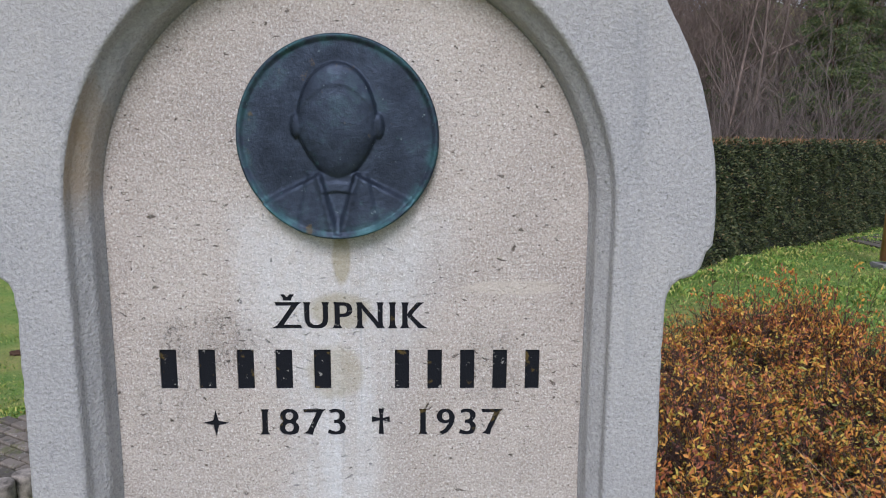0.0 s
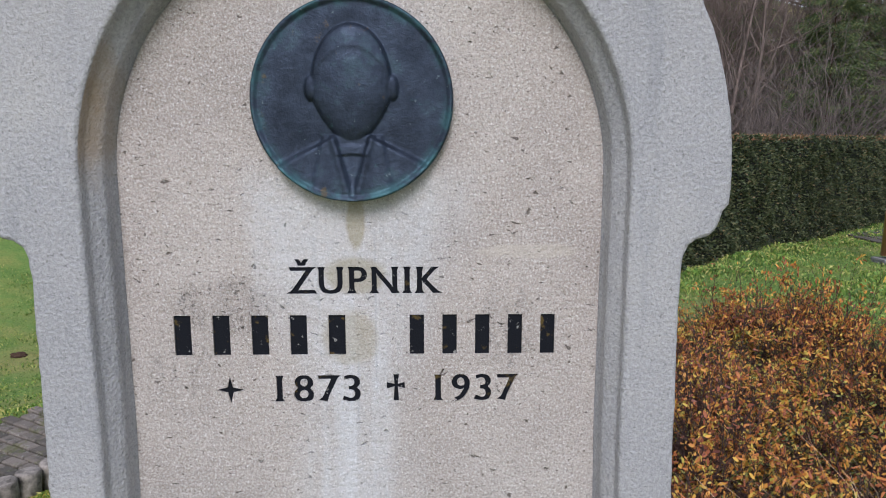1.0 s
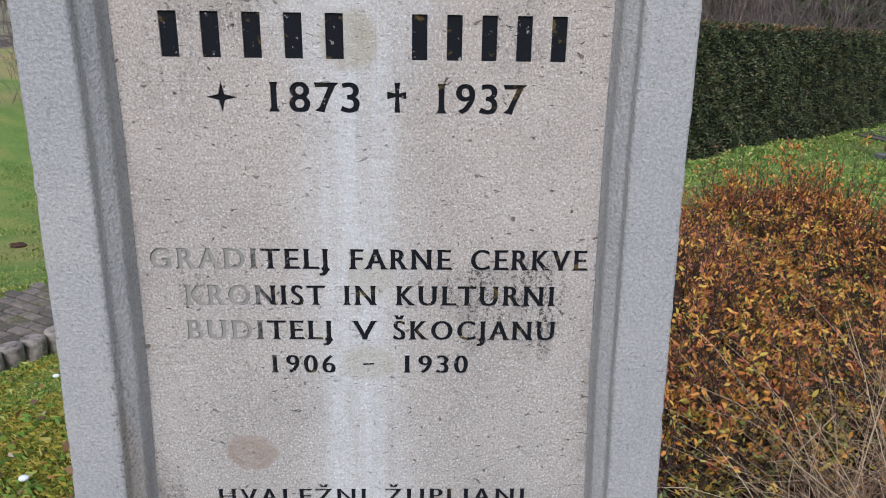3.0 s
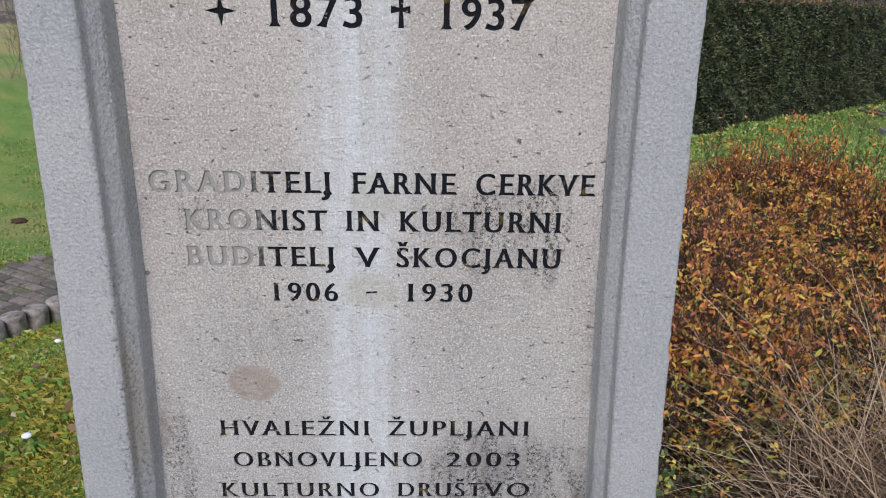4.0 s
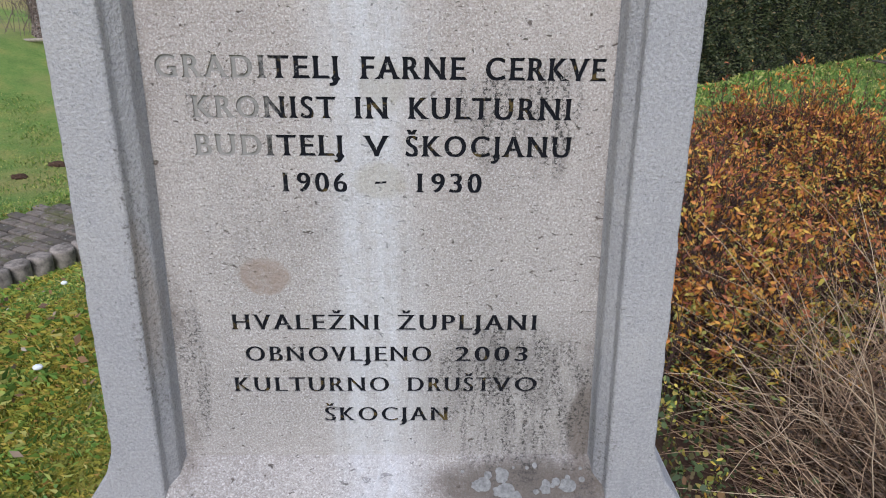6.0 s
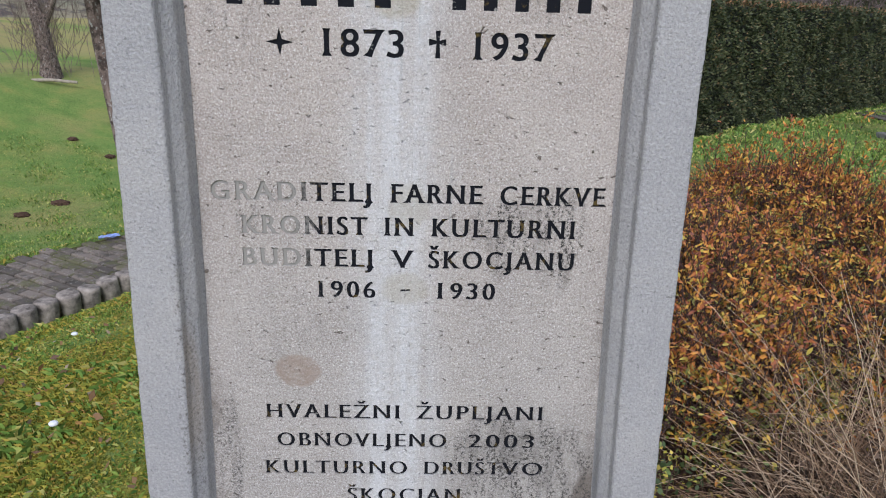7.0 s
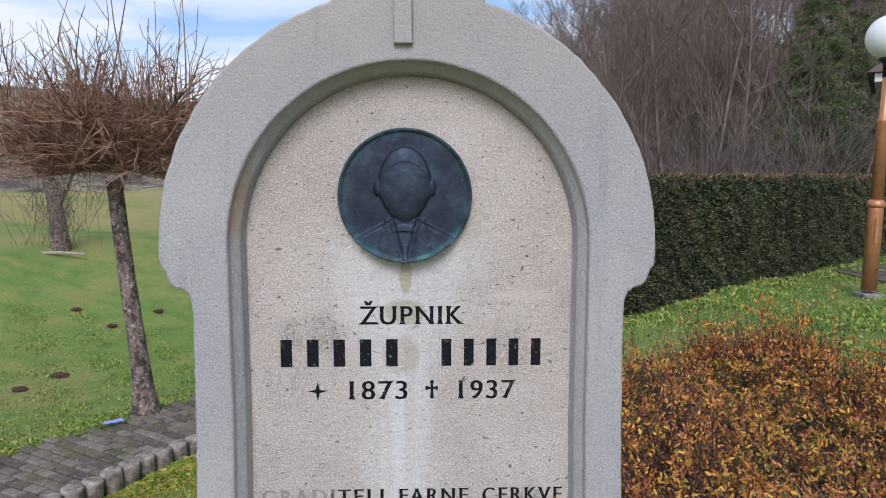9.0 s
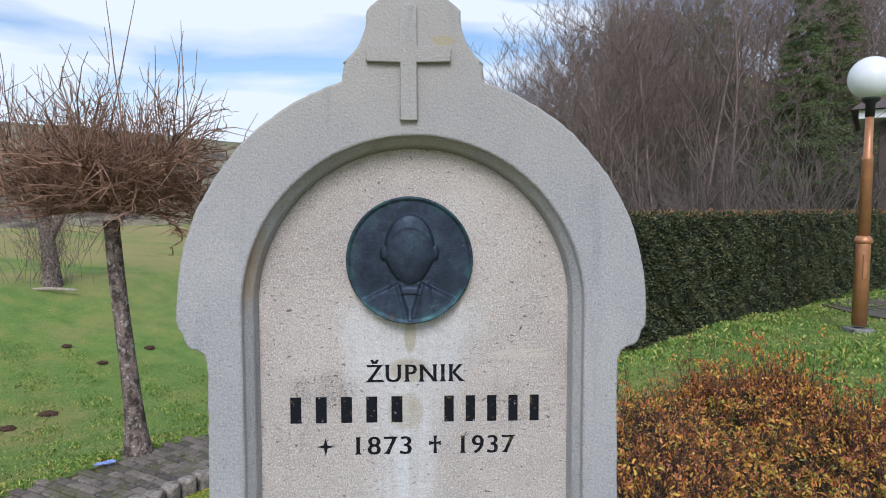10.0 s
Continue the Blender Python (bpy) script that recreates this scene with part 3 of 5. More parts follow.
def opening(o=0.0, foot=0.318):
    """The recess's outline, drawn in by o."""
    half = [(0.293 - o, foot), (0.277 - o, 0.756), (0.2715 - o, 1.02), (0.272 - o, 1.24)] + arc(0, ARCH_Z, R_IN - o, 0, 90, 24)
    return ring([(max(x, 0.0) if x > 1e-4 else 0.0, z) for x, z in half])


def flat_curve(rings, depth, bevel=0.0, splines=()):
    """Closed outlines filled with their holes and drawn out to a slab, in x and y of its own plane."""
    cu = bpy.data.curves.new("outline", "CURVE")
    cu.dimensions, cu.fill_mode, cu.extrude = "2D", "BOTH", depth / 2 - bevel
    cu.bevel_depth, cu.bevel_resolution, cu.offset = bevel, 2, -bevel
    for r in rings:
        sp = cu.splines.new("POLY")
        sp.points.add(len(r) - 1)
        for p, (x, z) in zip(sp.points, r):
            p.co = (x, z, 0, 1)
        sp.use_cyclic_u = True
    for pts in splines:
        sp = cu.splines.new("BEZIER")
        sp.bezier_points.add(len(pts) - 1)
        sp.resolution_u, sp.use_cyclic_u = 4, True
        for p, (co, hl, hr) in zip(sp.bezier_points, pts):
            p.handle_left_type = p.handle_right_type = "FREE"
            p.co, p.handle_left, p.handle_right = (*co, 0), (*hl, 0), (*hr, 0)
    ob = bpy.data.objects.new("outline", cu)
    scene.collection.objects.link(ob)
    bpy.context.view_layer.update()
    me = bpy.data.meshes.new_from_object(ob.evaluated_get(bpy.context.evaluated_depsgraph_get()))
    bpy.data.objects.remove(ob)
    return me


def stand(me, y):
    """Turns a slab from its drawing plane upright, its middle at y."""
    me.transform(Matrix(((1, 0, 0, 0), (0, 0, -1, y), (0, 1, 0, 0), (0, 0, 0, 1))))
    return me


stone = tagged(empty("gravestone", CX, 0.05, 0.0), "weathered limestone gravestone with arched panel, bronze portrait medallion and inscription", "gravestone")
stone_inv = Matrix.Translation((-CX, -0.05, 0))


def stone_part(name, me, material, label="", parent=None):
    ob = part(name, me, material, parent or stone, label)
    ob.matrix_parent_inverse = stone_inv if parent is None else Matrix()
    return ob


def worn(r, step=0.008, amp=0.0017):
    """An outline with the small irregularities of worn edges."""
    out = []
    for p, q in zip(r, r[1:] + r[:1]):
        n = max(1, int(math.dist(p, q) / step))
        for i in range(n):
            x, z = p[0] + (q[0] - p[0]) * i / n, p[1] + (q[1] - p[1]) * i / n
            out.append((x + amp * noise.noise(Vector((x * 60, z * 60, 1))), z + amp * noise.noise(Vector((x * 60, z * 60, 7)))))
    return out


frame_me = stand(flat_curve([worn(ring(outer_half())), worn(opening(), 0.012, 0.0006)], 0.19, 0.004), F + 0.095)
stone_part("surround", frame_me, M_FRAME, "smooth grey limestone surround with arched top and coved shoulders")
stone_part("backing", stand(flat_curve([opening(-0.012, 0.28)], 0.12), 0.0035 + 0.06), M_FRAME)

# moulding inside the recess
prof = [(-0.002, F + 0.003), (0.0, F + 0.004), (0.0007, F + 0.012), (0.0016, F + 0.0145), (0.0040, F + 0.0175), (0.0095, F + 0.0245), (0.0114, F + 0.0275), (0.0124, F + 0.0310), (0.0130, F + 0.0430), (0.0142, F + 0.0490), (0.0165, F + 0.0535)]
mv, mf = [], []
for o, y in prof:
    r = opening(o)
    mv += [(x, y, z) for x, z in r]
n = len(opening())
for i in range(len(prof) - 1):
    for k in range(n):
        mf.append((i * n + k, i * n + (k + 1) % n, (i + 1) * n + (k + 1) % n, (i + 1) * n + k))
stone_part("moulding", solid("moulding", mv, mf), M_FRAME)

# sloping sill at the recess's foot
bm = bmesh.new()
sec = [(0.004, 0.363), (-0.006, 0.358), (F - 0.004, 0.328), (F - 0.012, 0.314), (F - 0.014, 0.24), (0.004, 0.24)]
a = [bm.verts.new((CX - 0.2925, y, z)) for y, z in sec]
b = [bm.verts.new((CX + 0.2925, y, z)) for y, z in sec]
for k in range(len(sec)):
    q = (k + 1) % len(sec)
    bm.faces.new((a[k], a[q], b[q], b[k]))
bm.faces.new(a[::-1]), bm.faces.new(b)
stone_part("sill", bm, stone_panel("sill_limestone"), "sloping sill with pale lichen patches")
stone_part("plinth", block(0.90, 0.34, 0.50, 0.01, (CX, 0.05, -0.02)), M_FRAME)

# raised cross on the pediment
cz = [(-0.0135, 1.595), (0.0135, 1.595), (0.0128, 1.6835), (0.065, 1.6845), (0.0655, 1.709), (0.0125, 1.7085), (0.012, 1.771), (-0.0118, 1.771), (-0.0125, 1.7085), (-0.065, 1.709), (-0.065, 1.6845), (-0.0128, 1.6835)]
stone_part("cross", stand(flat_curve([[(-0.010 + x, z) for x, z in cz]], 0.012, 0.0015), F - 0.004), M_FRAME, "raised latin cross carved on the pediment")

# medallion: a dished bronze disc with a plain raised bust shape
MX, MZ, MR = -0.010, 1.374, 0.104
mv, mf = [], []
NA, NR = 180, 84


def bust(x, z):
    """Height of the relief: a raised rim, a plain rounded head with a smooth cap, and a coat with collar and lapels."""
    h = 0.0115 + 0.0025 * float(ease(math.hypot(x, z), 0.096, 0.101))
    jaw = 0.041 - 0.012 * max(0.0, -z) / 0.05
    head = 1 - (x / jaw) ** 2 - ((z - 0.016) / 0.060) ** 2
    a = 0.0095 * max(head, 0) ** 0.42
    brow = 0.052 - 18.0 * x * x
    a += 0.0008 * float(ease(z, brow - 0.003, brow + 0.003)) * float(ease(head, 0.0, 0.15))
    lobe = 1 - ((abs(x) - 0.042) / 0.006) ** 2 - ((z - 0.012) / 0.013) ** 2
    a = max(a, 0.0048 * max(lobe, 0) ** 0.5)
    top = -0.034 - 0.50 * max(abs(x) - 0.016, 0) - 3.0 * max(abs(x) - 0.055, 0) ** 2
    b = 0.0058 * float(ease(top - z, -0.001, 0.004)) + 0.0035 * float(ease(top - z, 0.0, 0.06))
    if z < -0.036:
        v = abs(x) - (0.020 - 0.28 * (-0.036 - z))            # collar's opening
        b += 0.0030 * math.exp(-(v / 0.0030) ** 2) - 0.0022 * float(ease(v, 0.0, -0.004))
        w = abs(x) - (0.030 + 0.20 * (-0.036 - z))            # lapel's outer edge
        b += 0.0022 * float(ease(w, 0.002, -0.001)) * float(ease(v, 0.0, 0.003))
        b += 0.0016 * float(ease(abs(z + 0.050 + 0.10 * abs(x)), 0.006, 0.004)) * float(ease(abs(x), 0.018, 0.014))
    return h + max(a, b)


for i in range(NR + 1):
    for k in range(NA):
        r, t = MR * (i + 0.02) / (NR + 0.02), 2 * math.pi * k / NA
        x, z = r * math.cos(t), r * math.sin(t)
        y = -bust(x, z) if i < NR else -0.011
        mv.append((MX + x, y, MZ + z))
for k in range(NA):
    t = 2 * math.pi * k / NA
    mv.append((MX + (MR + 0.0005) * math.cos(t), 0.002, MZ + (MR + 0.0005) * math.sin(t)))
for i in range(NR + 1):
    for k in range(NA):
        mf.append((i * NA + k, i * NA + (k + 1) % NA, (i + 1) * NA + (k + 1) % NA, (i + 1) * NA + k))
mf.append(tuple(range(NA))[::-1])
stone_part("medallion", solid("medallion", mv, mf, True), M_BRONZE, "round dark patinated bronze portrait medallion")


# ---- inscription, cut into the panel ----
def bold(poly, cap, bx, bz, flare):
    """Draws an outline out by bx across and bz up, more at the letter's head and foot, as cut serifs do."""
    pts = []
    for p, q in zip(poly, poly[1:] + poly[:1]):
        n = max(1, min(9, int((q - p).length / (0.11 * cap))))
        pts += [p.lerp(q, i / n) for i in range(n)]
    out = []
    for i, p in enumerate(pts):
        e, f = p - pts[i - 1], pts[(i + 1) % len(pts)] - p
        if e.length < 1e-7 or f.length < 1e-7:
            continue
        e.normalize(), f.normalize()
        n1, n2 = Vector((e.y, -e.x)), Vector((f.y, -f.x))
        m = n1 + n2
        m = m / max(m.dot(n1), 0.6) if m.length > 0.2 else n1
        d = min(abs(p.y), abs(p.y - cap)) / cap
        w = bx + (flare * math.exp(-(d / 0.075) ** 2) if p.y < cap * 1.03 else 0.6 * bx)
        out.append((p.x + m.x * w, p.y + m.y * (bz if p.y < cap * 1.03 else 2.0 * bz)))
    return out


def lettering(body, x0, x1, z, cap):
    """Outlines of a word cut between x0 and x1 on the line z."""
    cu = bpy.data.curves.new("word", "FONT")
    cu.body, cu.space_character, cu.resolution_u = body, 1.16 if cap > 0.03 else 1.27, 3
    ob = bpy.data.objects.new("word", cu)
    scene.collection.objects.link(ob)
    bpy.context.view_layer.update()
    dg = bpy.context.evaluated_depsgraph_get()
    lines = ob.evaluated_get(dg).to_curve(dg)
    raw = []
    for sp in lines.splines:
        poly, bp = [], sp.bezier_points
        for i in range(len(bp)):
            p, q = bp[i], bp[(i + 1) % len(bp)]
            c = [Vector(v[:2]) for v in (p.co, p.handle_right, q.handle_left, q.co)]
            straight = abs((c[3] - c[0]).normalized().cross((c[1] - c[0]).normalized())) < 0.02 and abs((c[3] - c[0]).normalized().cross((c[2] - c[0]).normalized())) < 0.02
            k = 1 if straight else 5
            for t in range(k):
                t /= k
                poly.append(c[0] * (1 - t) ** 3 + c[1] * 3 * t * (1 - t) ** 2 + c[2] * 3 * t * t * (1 - t) + c[3] * t ** 3)
        raw.append(poly)
    bpy.data.objects.remove(ob)
    xs = [p.x for sp in raw for p in sp]
    lo, hi = min(xs), max(xs)
    sx, sz = (x1 - x0) / (hi - lo), cap / 0.729
    area = [sum(p.cross(q) for p, q in zip(r, r[1:] + r[:1])) for r in raw]
    turn = 1.0 if max(area, key=abs) > 0 else -1.0
    out = []
    for r in raw:
        r = r if turn > 0 else r[::-1]
        g = bold([Vector(((p.x - lo) * sx, p.y * sz)) for p in r], cap, (0.030 if cap > 0.03 else 0.040) * cap, 0.012 * cap, (0.095 if cap > 0.03 else 0.11) * cap)
        out.append([(x0 + x, z + y) for x, y in g])
    return out


def cut_plate(name, rim, cuts, front, depth):
    """An upright plate with outlines cut through it."""
    pts, edges = [], []
    for r in [rim] + cuts:
        n0 = len(pts)
        pts += [Vector(p) for p in r]
        edges += [(n0 + i, n0 + (i + 1) % len(r)) for i in range(len(r))]
    vs, _, tris, _, _, _ = geometry.delaunay_2d_cdt(pts, edges, [], 0, 1e-7)
    tris = [list(t) for t in tris]
    mid = np.array([[sum(vs[i].x for i in t) / 3, sum(vs[i].y for i in t) / 3] for t in tris])

    def within(r):
        a = np.array(r)
        hit = np.zeros(len(mid), bool)
        near = (mid[:, 0] >= a[:, 0].min()) & (mid[:, 0] <= a[:, 0].max()) & (mid[:, 1] >= a[:, 1].min()) & (mid[:, 1] <= a[:, 1].max())
        m = mid[near]
        odd = np.zeros(len(m), bool)
        for p, q in zip(a, np.roll(a, -1, 0)):
            over = (p[1] > m[:, 1]) != (q[1] > m[:, 1])
            if over.any():
                odd ^= over & (m[:, 0] < (q[0] - p[0]) * (m[:, 1] - p[1]) / (q[1] - p[1] + 1e-12) + p[0])
        hit[near] = odd
        return hit

    cover = np.zeros(len(mid), int)
    for r in cuts:
        cover += within(r)
    keep = within(rim) & (cover % 2 == 0)
    inside = within(rim)
    nv = len(vs)
    verts = [(v.x, front, v.y) for v in vs] + [(v.x, front + depth, v.y) for v in vs]
    faces, edge_of = [], {}
    for t, k, q in zip(tris, keep, inside):
        if k:
            faces.append(tuple(t))
        elif q:
            faces.append(tuple(i + nv for i in t))
        if q:
            for a, b in zip(t, t[1:] + t[:1]):
                edge_of.setdefault((min(a, b), max(a, b)), []).append(bool(k))
    for (a, b), sides in edge_of.items():
        if len(sides) == 2 and sides[0] != sides[1]:
            faces.append((a, b, b + nv, a + nv))
    return solid(name, verts, faces)


WORDS = [("ŽUPNIK", -0.082, 0.080, 1.169, 0.031), ("1873", -0.100, -0.009, 1.046, 0.032), ("1937", 0.076, 0.165, 1.046, 0.032),
         ("GRADITELJ", -0.245, -0.049, 0.8705, 0.0255), ("FARNE", -0.021, 0.090, 0.8705, 0.0255), ("CERKVE", 0.115, 0.245, 0.8705, 0.0255),
         ("KRONIST", -0.209, -0.054, 0.8268, 0.0255), ("IN", -0.029, 0.004, 0.8268, 0.0255), ("KULTURNI", 0.031, 0.210, 0.8268, 0.0255),
         ("BUDITELJ", -0.211, -0.048, 0.7836, 0.0255), ("V", -0.021, 0.005, 0.7836, 0.0255), ("ŠKOCJANU", 0.0265, 0.2135, 0.7836, 0.0255),
         ("1906", -0.116, -0.044, 0.7405, 0.0245), ("1930", 0.040, 0.113, 0.7405, 0.0245),
         ("HVALEŽNI", -0.194, -0.012, 0.5568, 0.0235), ("ŽUPLJANI", 0.014, 0.189, 0.5568, 0.0235),
         ("OBNOVLJENO", -0.182, 0.0555, 0.5106, 0.0235), ("2003", 0.088, 0.181, 0.5106, 0.0235),
         ("KULTURNO", -0.200, 0.0, 0.4642, 0.0235), ("DRUŠT", 0.027, 0.1345, 0.4642, 0.0235), ("VO", 0.1385, 0.196, 0.4642, 0.0235), ("ŠKOCJAN", -0.085, 0.078, 0.4172, 0.0235)]
holes, cut = [], []
for body, x0, x1, z, cap in WORDS:
    out = lettering(body, x0, x1, z, cap)
    holes += out
    cut.append(out)
bars = []
for x0, x1, count in ((-0.219, -0.009, 5), (0.039, 0.219, 5)):
    pitch = (x1 - x0) / count
    bars.append([[(x0 + pitch * (k + 0.22), 1.100), (x0 + pitch * (k + 0.66), 1.100), (x0 + pitch * (k + 0.66), 1.145), (x0 + pitch * (k + 0.22), 1.145)] for k in range(count)])
star = [(-0.152 + r * math.sin(k * math.pi / 4), 1.060 + r * math.cos(k * math.pi / 4)) for k in range(8) for r in ((0.0165 if k % 2 == 0 else 0.0045),)]
dag = [(0.0285, 1.046), (0.0345, 1.046), (0.0335, 1.062), (0.041, 1.060), (0.041, 1.068), (0.0335, 1.066), (0.0345, 1.077), (0.0285, 1.077), (0.0295, 1.066), (0.021, 1.068), (0.021, 1.060), (0.0295, 1.062)]
dash = [(-0.011, 0.750), (0.002, 0.751), (0.003, 0.754), (-0.010, 0.7535)]
signs = [[r] for g in bars for r in g] + [[star], [dag], [dash]]
panel_rings = [opening(0.0158, 0.350)] + [r for g in signs for r in g]
panel_me = cut_plate("panel", panel_rings[0], panel_rings[1:] + holes, 0.0, 0.0030)
panel = stone_part("panel", panel_me, M_PANEL, "pinkish beige shelly limestone panel streaked with white lime")
for out in cut:
    letters = []
    for r in sorted(out, key=lambda q: min(p[0] for p in q)):
        lo, hi = min(p[0] for p in r), max(p[0] for p in r)
        if letters and lo < letters[-1][1] - 0.0004:
            letters[-1][0].append(r)
            letters[-1][1] = max(hi, letters[-1][1])
        else:
            letters.append([[r], hi])
    for rings, _ in letters:
        stone_part("letter", stand(flat_curve(rings, 0.0004), 0.0026), M_PAINT, "", panel)
for g, label in zip(signs, ("engraved black bar",) * 10 + ("engraved birth star", "engraved death cross", "engraved dash")):
    stone_part("engraved_sign", stand(flat_curve(g, 0.0004), 0.0026), M_PAINT, label, panel)

rng = random.Random(5)
for k in range(26):
    x, y = rng.uniform(0.075, 0.275), rng.uniform(-0.05, 0.0)
    r = rng.choice((0.005, 0.007, 0.009, 0.012, 0.016))
    z = 0.360 + y * 0.60 + 0.0005
    bm = bmesh.new()
    c = bm.verts.new((x, y, z + 0.0012))
    edge = []
    for q in range(18):
        t = 2 * math.pi * q / 18
        e = r * rng.uniform(0.86, 1.12)
        yy = min(max(y + e * math.sin(t) * 0.8, F - 0.002), -0.001)
        edge.append(bm.verts.new((x + e * math.cos(t), yy, 0.360 + yy * 0.60 - 0.001)))
    mid = [bm.verts.new(c.co.lerp(v.co, 0.8) + Vector((0, 0, 0.0012))) for v in edge]
    for q in range(18):
        bm.faces.new((edge[q], edge[(q + 1) % 18], mid[(q + 1) % 18], mid[q]))
        bm.faces.new((mid[q], mid[(q + 1) % 18], c))
    stone_part("lichen_patch", bm, M_LICHEN)


# ---- path and kerb ----
def paver_shape(sx, sy, h):
    bm = block(sx, sy, h, 0.0)
    bmesh.ops.bevel(bm, geom=[e for e in bm.edges if all(v.co.z > 0 for v in e.verts)], offset=0.010, segments=1, affect="EDGES")
    me = bpy.data.meshes.new("paver")
    bm.to_mesh(me)
    bm.free()
    me.materials.append(M_PAVER)
    return me


path = tagged(empty("path", -2.6, 4.6, PATH_Z - 0.05), "mossy grey brown concrete paver footpath through the grass", "path", kind="structure")
path_inv = path.matrix_basis.inverted()
bed_v, bed_f = [], []
ys = np.arange(-3, 12.01, 0.2)
for y in ys:
    k = float(kerb_x(y))
    bed_v += [(k - 1.42, y, PATH_Z - 0.030), (k, y, PATH_Z - 0.030)]
for i in range(len(ys) - 1):
    bed_f.append((2 * i, 2 * i + 1, 2 * i + 3, 2 * i + 2))
bed = part("joint_bed", solid("joint_bed", bed_v, bed_f), plain("mossy_joint_soil", (0.075, 0.072, 0.03), 0.98, vary=0.6, scale=14, bump=1.0, spec=0.1), path)
bed.matrix_parent_inverse = path_inv
shapes = [paver_shape(0.191, 0.090, 0.06), paver_shape(0.187, 0.088, 0.06)]
rng = random.Random(11)
y, row, made = -3.0, 0, 0
rest = []
while y < 9.0:
    k = float(kerb_x(y))
    slope = float(kerb_x(y + 0.05) - kerb_x(y - 0.05)) / 0.1
    ang = math.atan2(1.0, slope)                 # along the path
    way = Vector((math.cos(ang), math.sin(ang), 0))
    side = Vector((-way.y, way.x, 0))
    width = 1.42 * abs(side.x)
    q = 0.05 + (0.1 if row % 2 else 0.0)
    while q < width - 0.06:
        p = Vector((k, y, PATH_Z - 0.032 + rng.uniform(-0.004, 0.004))) + side * q
        m = pose(p.x, p.y, p.z, rng.gauss(0, 0.9), rng.gauss(0, 0.9), math.degrees(ang) + 90 + rng.gauss(0, 0.6))
        if 2.6 < p.y < 7.2 and p.x < -1.2 and made < 300:
            ob = part("paver", shapes[row % 2], None, path)
            ob.matrix_parent_inverse = path_inv
            ob.matrix_basis = m
            made += 1
        else:
            rest.append(m)
        q += 0.2
    y += 0.1 * way.y
    row += 1
rv, rf = [], []
base = [v.co.copy() for v in shapes[0].vertices]
for m in rest:
    n0 = len(rv)
    rv += [m @ v for v in base]
    rf += [tuple(n0 + i for i in p.vertices) for p in shapes[0].polygons]
ob = part("paving", solid("paving", rv, rf), M_PAVER, path)
ob.matrix_parent_inverse = path_inv
tagged(ob, kind="stuff")

kerb_bm = lathe([(0.078, -0.28), (0.080, 0.0), (0.080, 0.030), (0.076, 0.041), (0.066, 0.046), (0.03, 0.047)], 14)
kerb_me = bpy.data.meshes.new("kerb_stone")
bmesh.ops.recalc_face_normals(kerb_bm, faces=kerb_bm.faces)
kerb_bm.to_mesh(kerb_me), kerb_bm.free()
kerb_me.materials.append(M_KERB)
y = -2.9
while y < 7.5:
    x = float(kerb_x(y)) + 0.05
    slope = float(kerb_x(y + 0.05) - kerb_x(y - 0.05)) / 0.1
    ob = new("kerb_stone", kerb_me)
    ob.location = (x + rng.gauss(0, 0.006), y, PATH_Z + 0.035 + rng.gauss(0, 0.008))
    ob.rotation_euler = (rng.gauss(0, 0.05), rng.gauss(0, 0.05), rng.uniform(0, 6))
    tagged(ob, "round topped weathered concrete palisade kerb along the path", "kerb stone", "kerb of the path")
    y += 0.158 / math.hypot(1, slope)


# ---- grass ----
def turf(name, material, x0, x1, y0, y1, n, h0, h1, w, lean, seed, keep, label):
    r = np.random.default_rng(seed)
    x, y = r.uniform(x0, x1, n), r.uniform(y0, y1, n)
    ok = keep(x, y)
    x, y = x[ok], y[ok]
    P = np.stack([x, y, land(x, y) - 0.008], 1)
    H = r.uniform(h0, h1, len(x)) * (0.6 + 0.8 * ease(np.sin(x * 3.1) * np.sin(y * 2.7 + x), -0.6, 0.8))
    tagged(part(name, blades(name, P, H, np.full(len(x), w), lean, r), material), label, "grass", kind="stuff")


def in_bed(x, y):
    """Inside the planted bed behind the stone."""
    return np.abs((x - 2.05) / 1.72) ** 3 + np.abs((y - 1.95) / 2.30) ** 3 < 1.0


def off_stone(x, y):
    return ~((np.abs(x) < 0.5) & (y > -0.18) & (y < 0.28))


turf("lawn_grass", M_MOSSY, -3.6, -0.2, -0.6, 4.6, 120000, 0.014, 0.042, 0.0011, 1.0, 1, lambda x, y: (x - kerb_x(y) > 0.18) & off_stone(x, y), "short yellow green mossy winter turf beside the stone")
turf("lawn_grass", M_GRASS, -3.6, -0.2, -0.6, 4.6, 15000, 0.02, 0.06, 0.0022, 1.0, 2, lambda x, y: (x - kerb_x(y) > 0.18) & off_stone(x, y), "green grass blades in the turf beside the stone")
turf("lawn_grass", M_MOSSY, -1.9, -0.3, -0.5, 2.0, 150000, 0.010, 0.036, 0.0010, 1.0, 12, off_stone, "dense short moss and grass at the stone's side")
turf("lawn_grass", M_GRASS, -2.2, -0.35, -0.4, 2.8, 26000, 0.020, 0.058, 0.0016, 1.0, 13, lambda x, y: off_stone(x, y) & (np.sin(x * 7.3 + 2 * np.sin(y * 4)) * np.sin(y * 6.1 + x * 3) > 0.05), "clumps of fresh green grass in the mossy turf")
turf("lawn_grass", M_GRASS, 0.3, 13.0, 2.6, 14.0, 95000, 0.03, 0.08, 0.006, 0.8, 3, lambda x, y: (y < 6.0 + 0.74 * x) & (x - kerb_x(y) > 0.2) & ~in_bed(x, y), "short green lawn rising to the hedge")
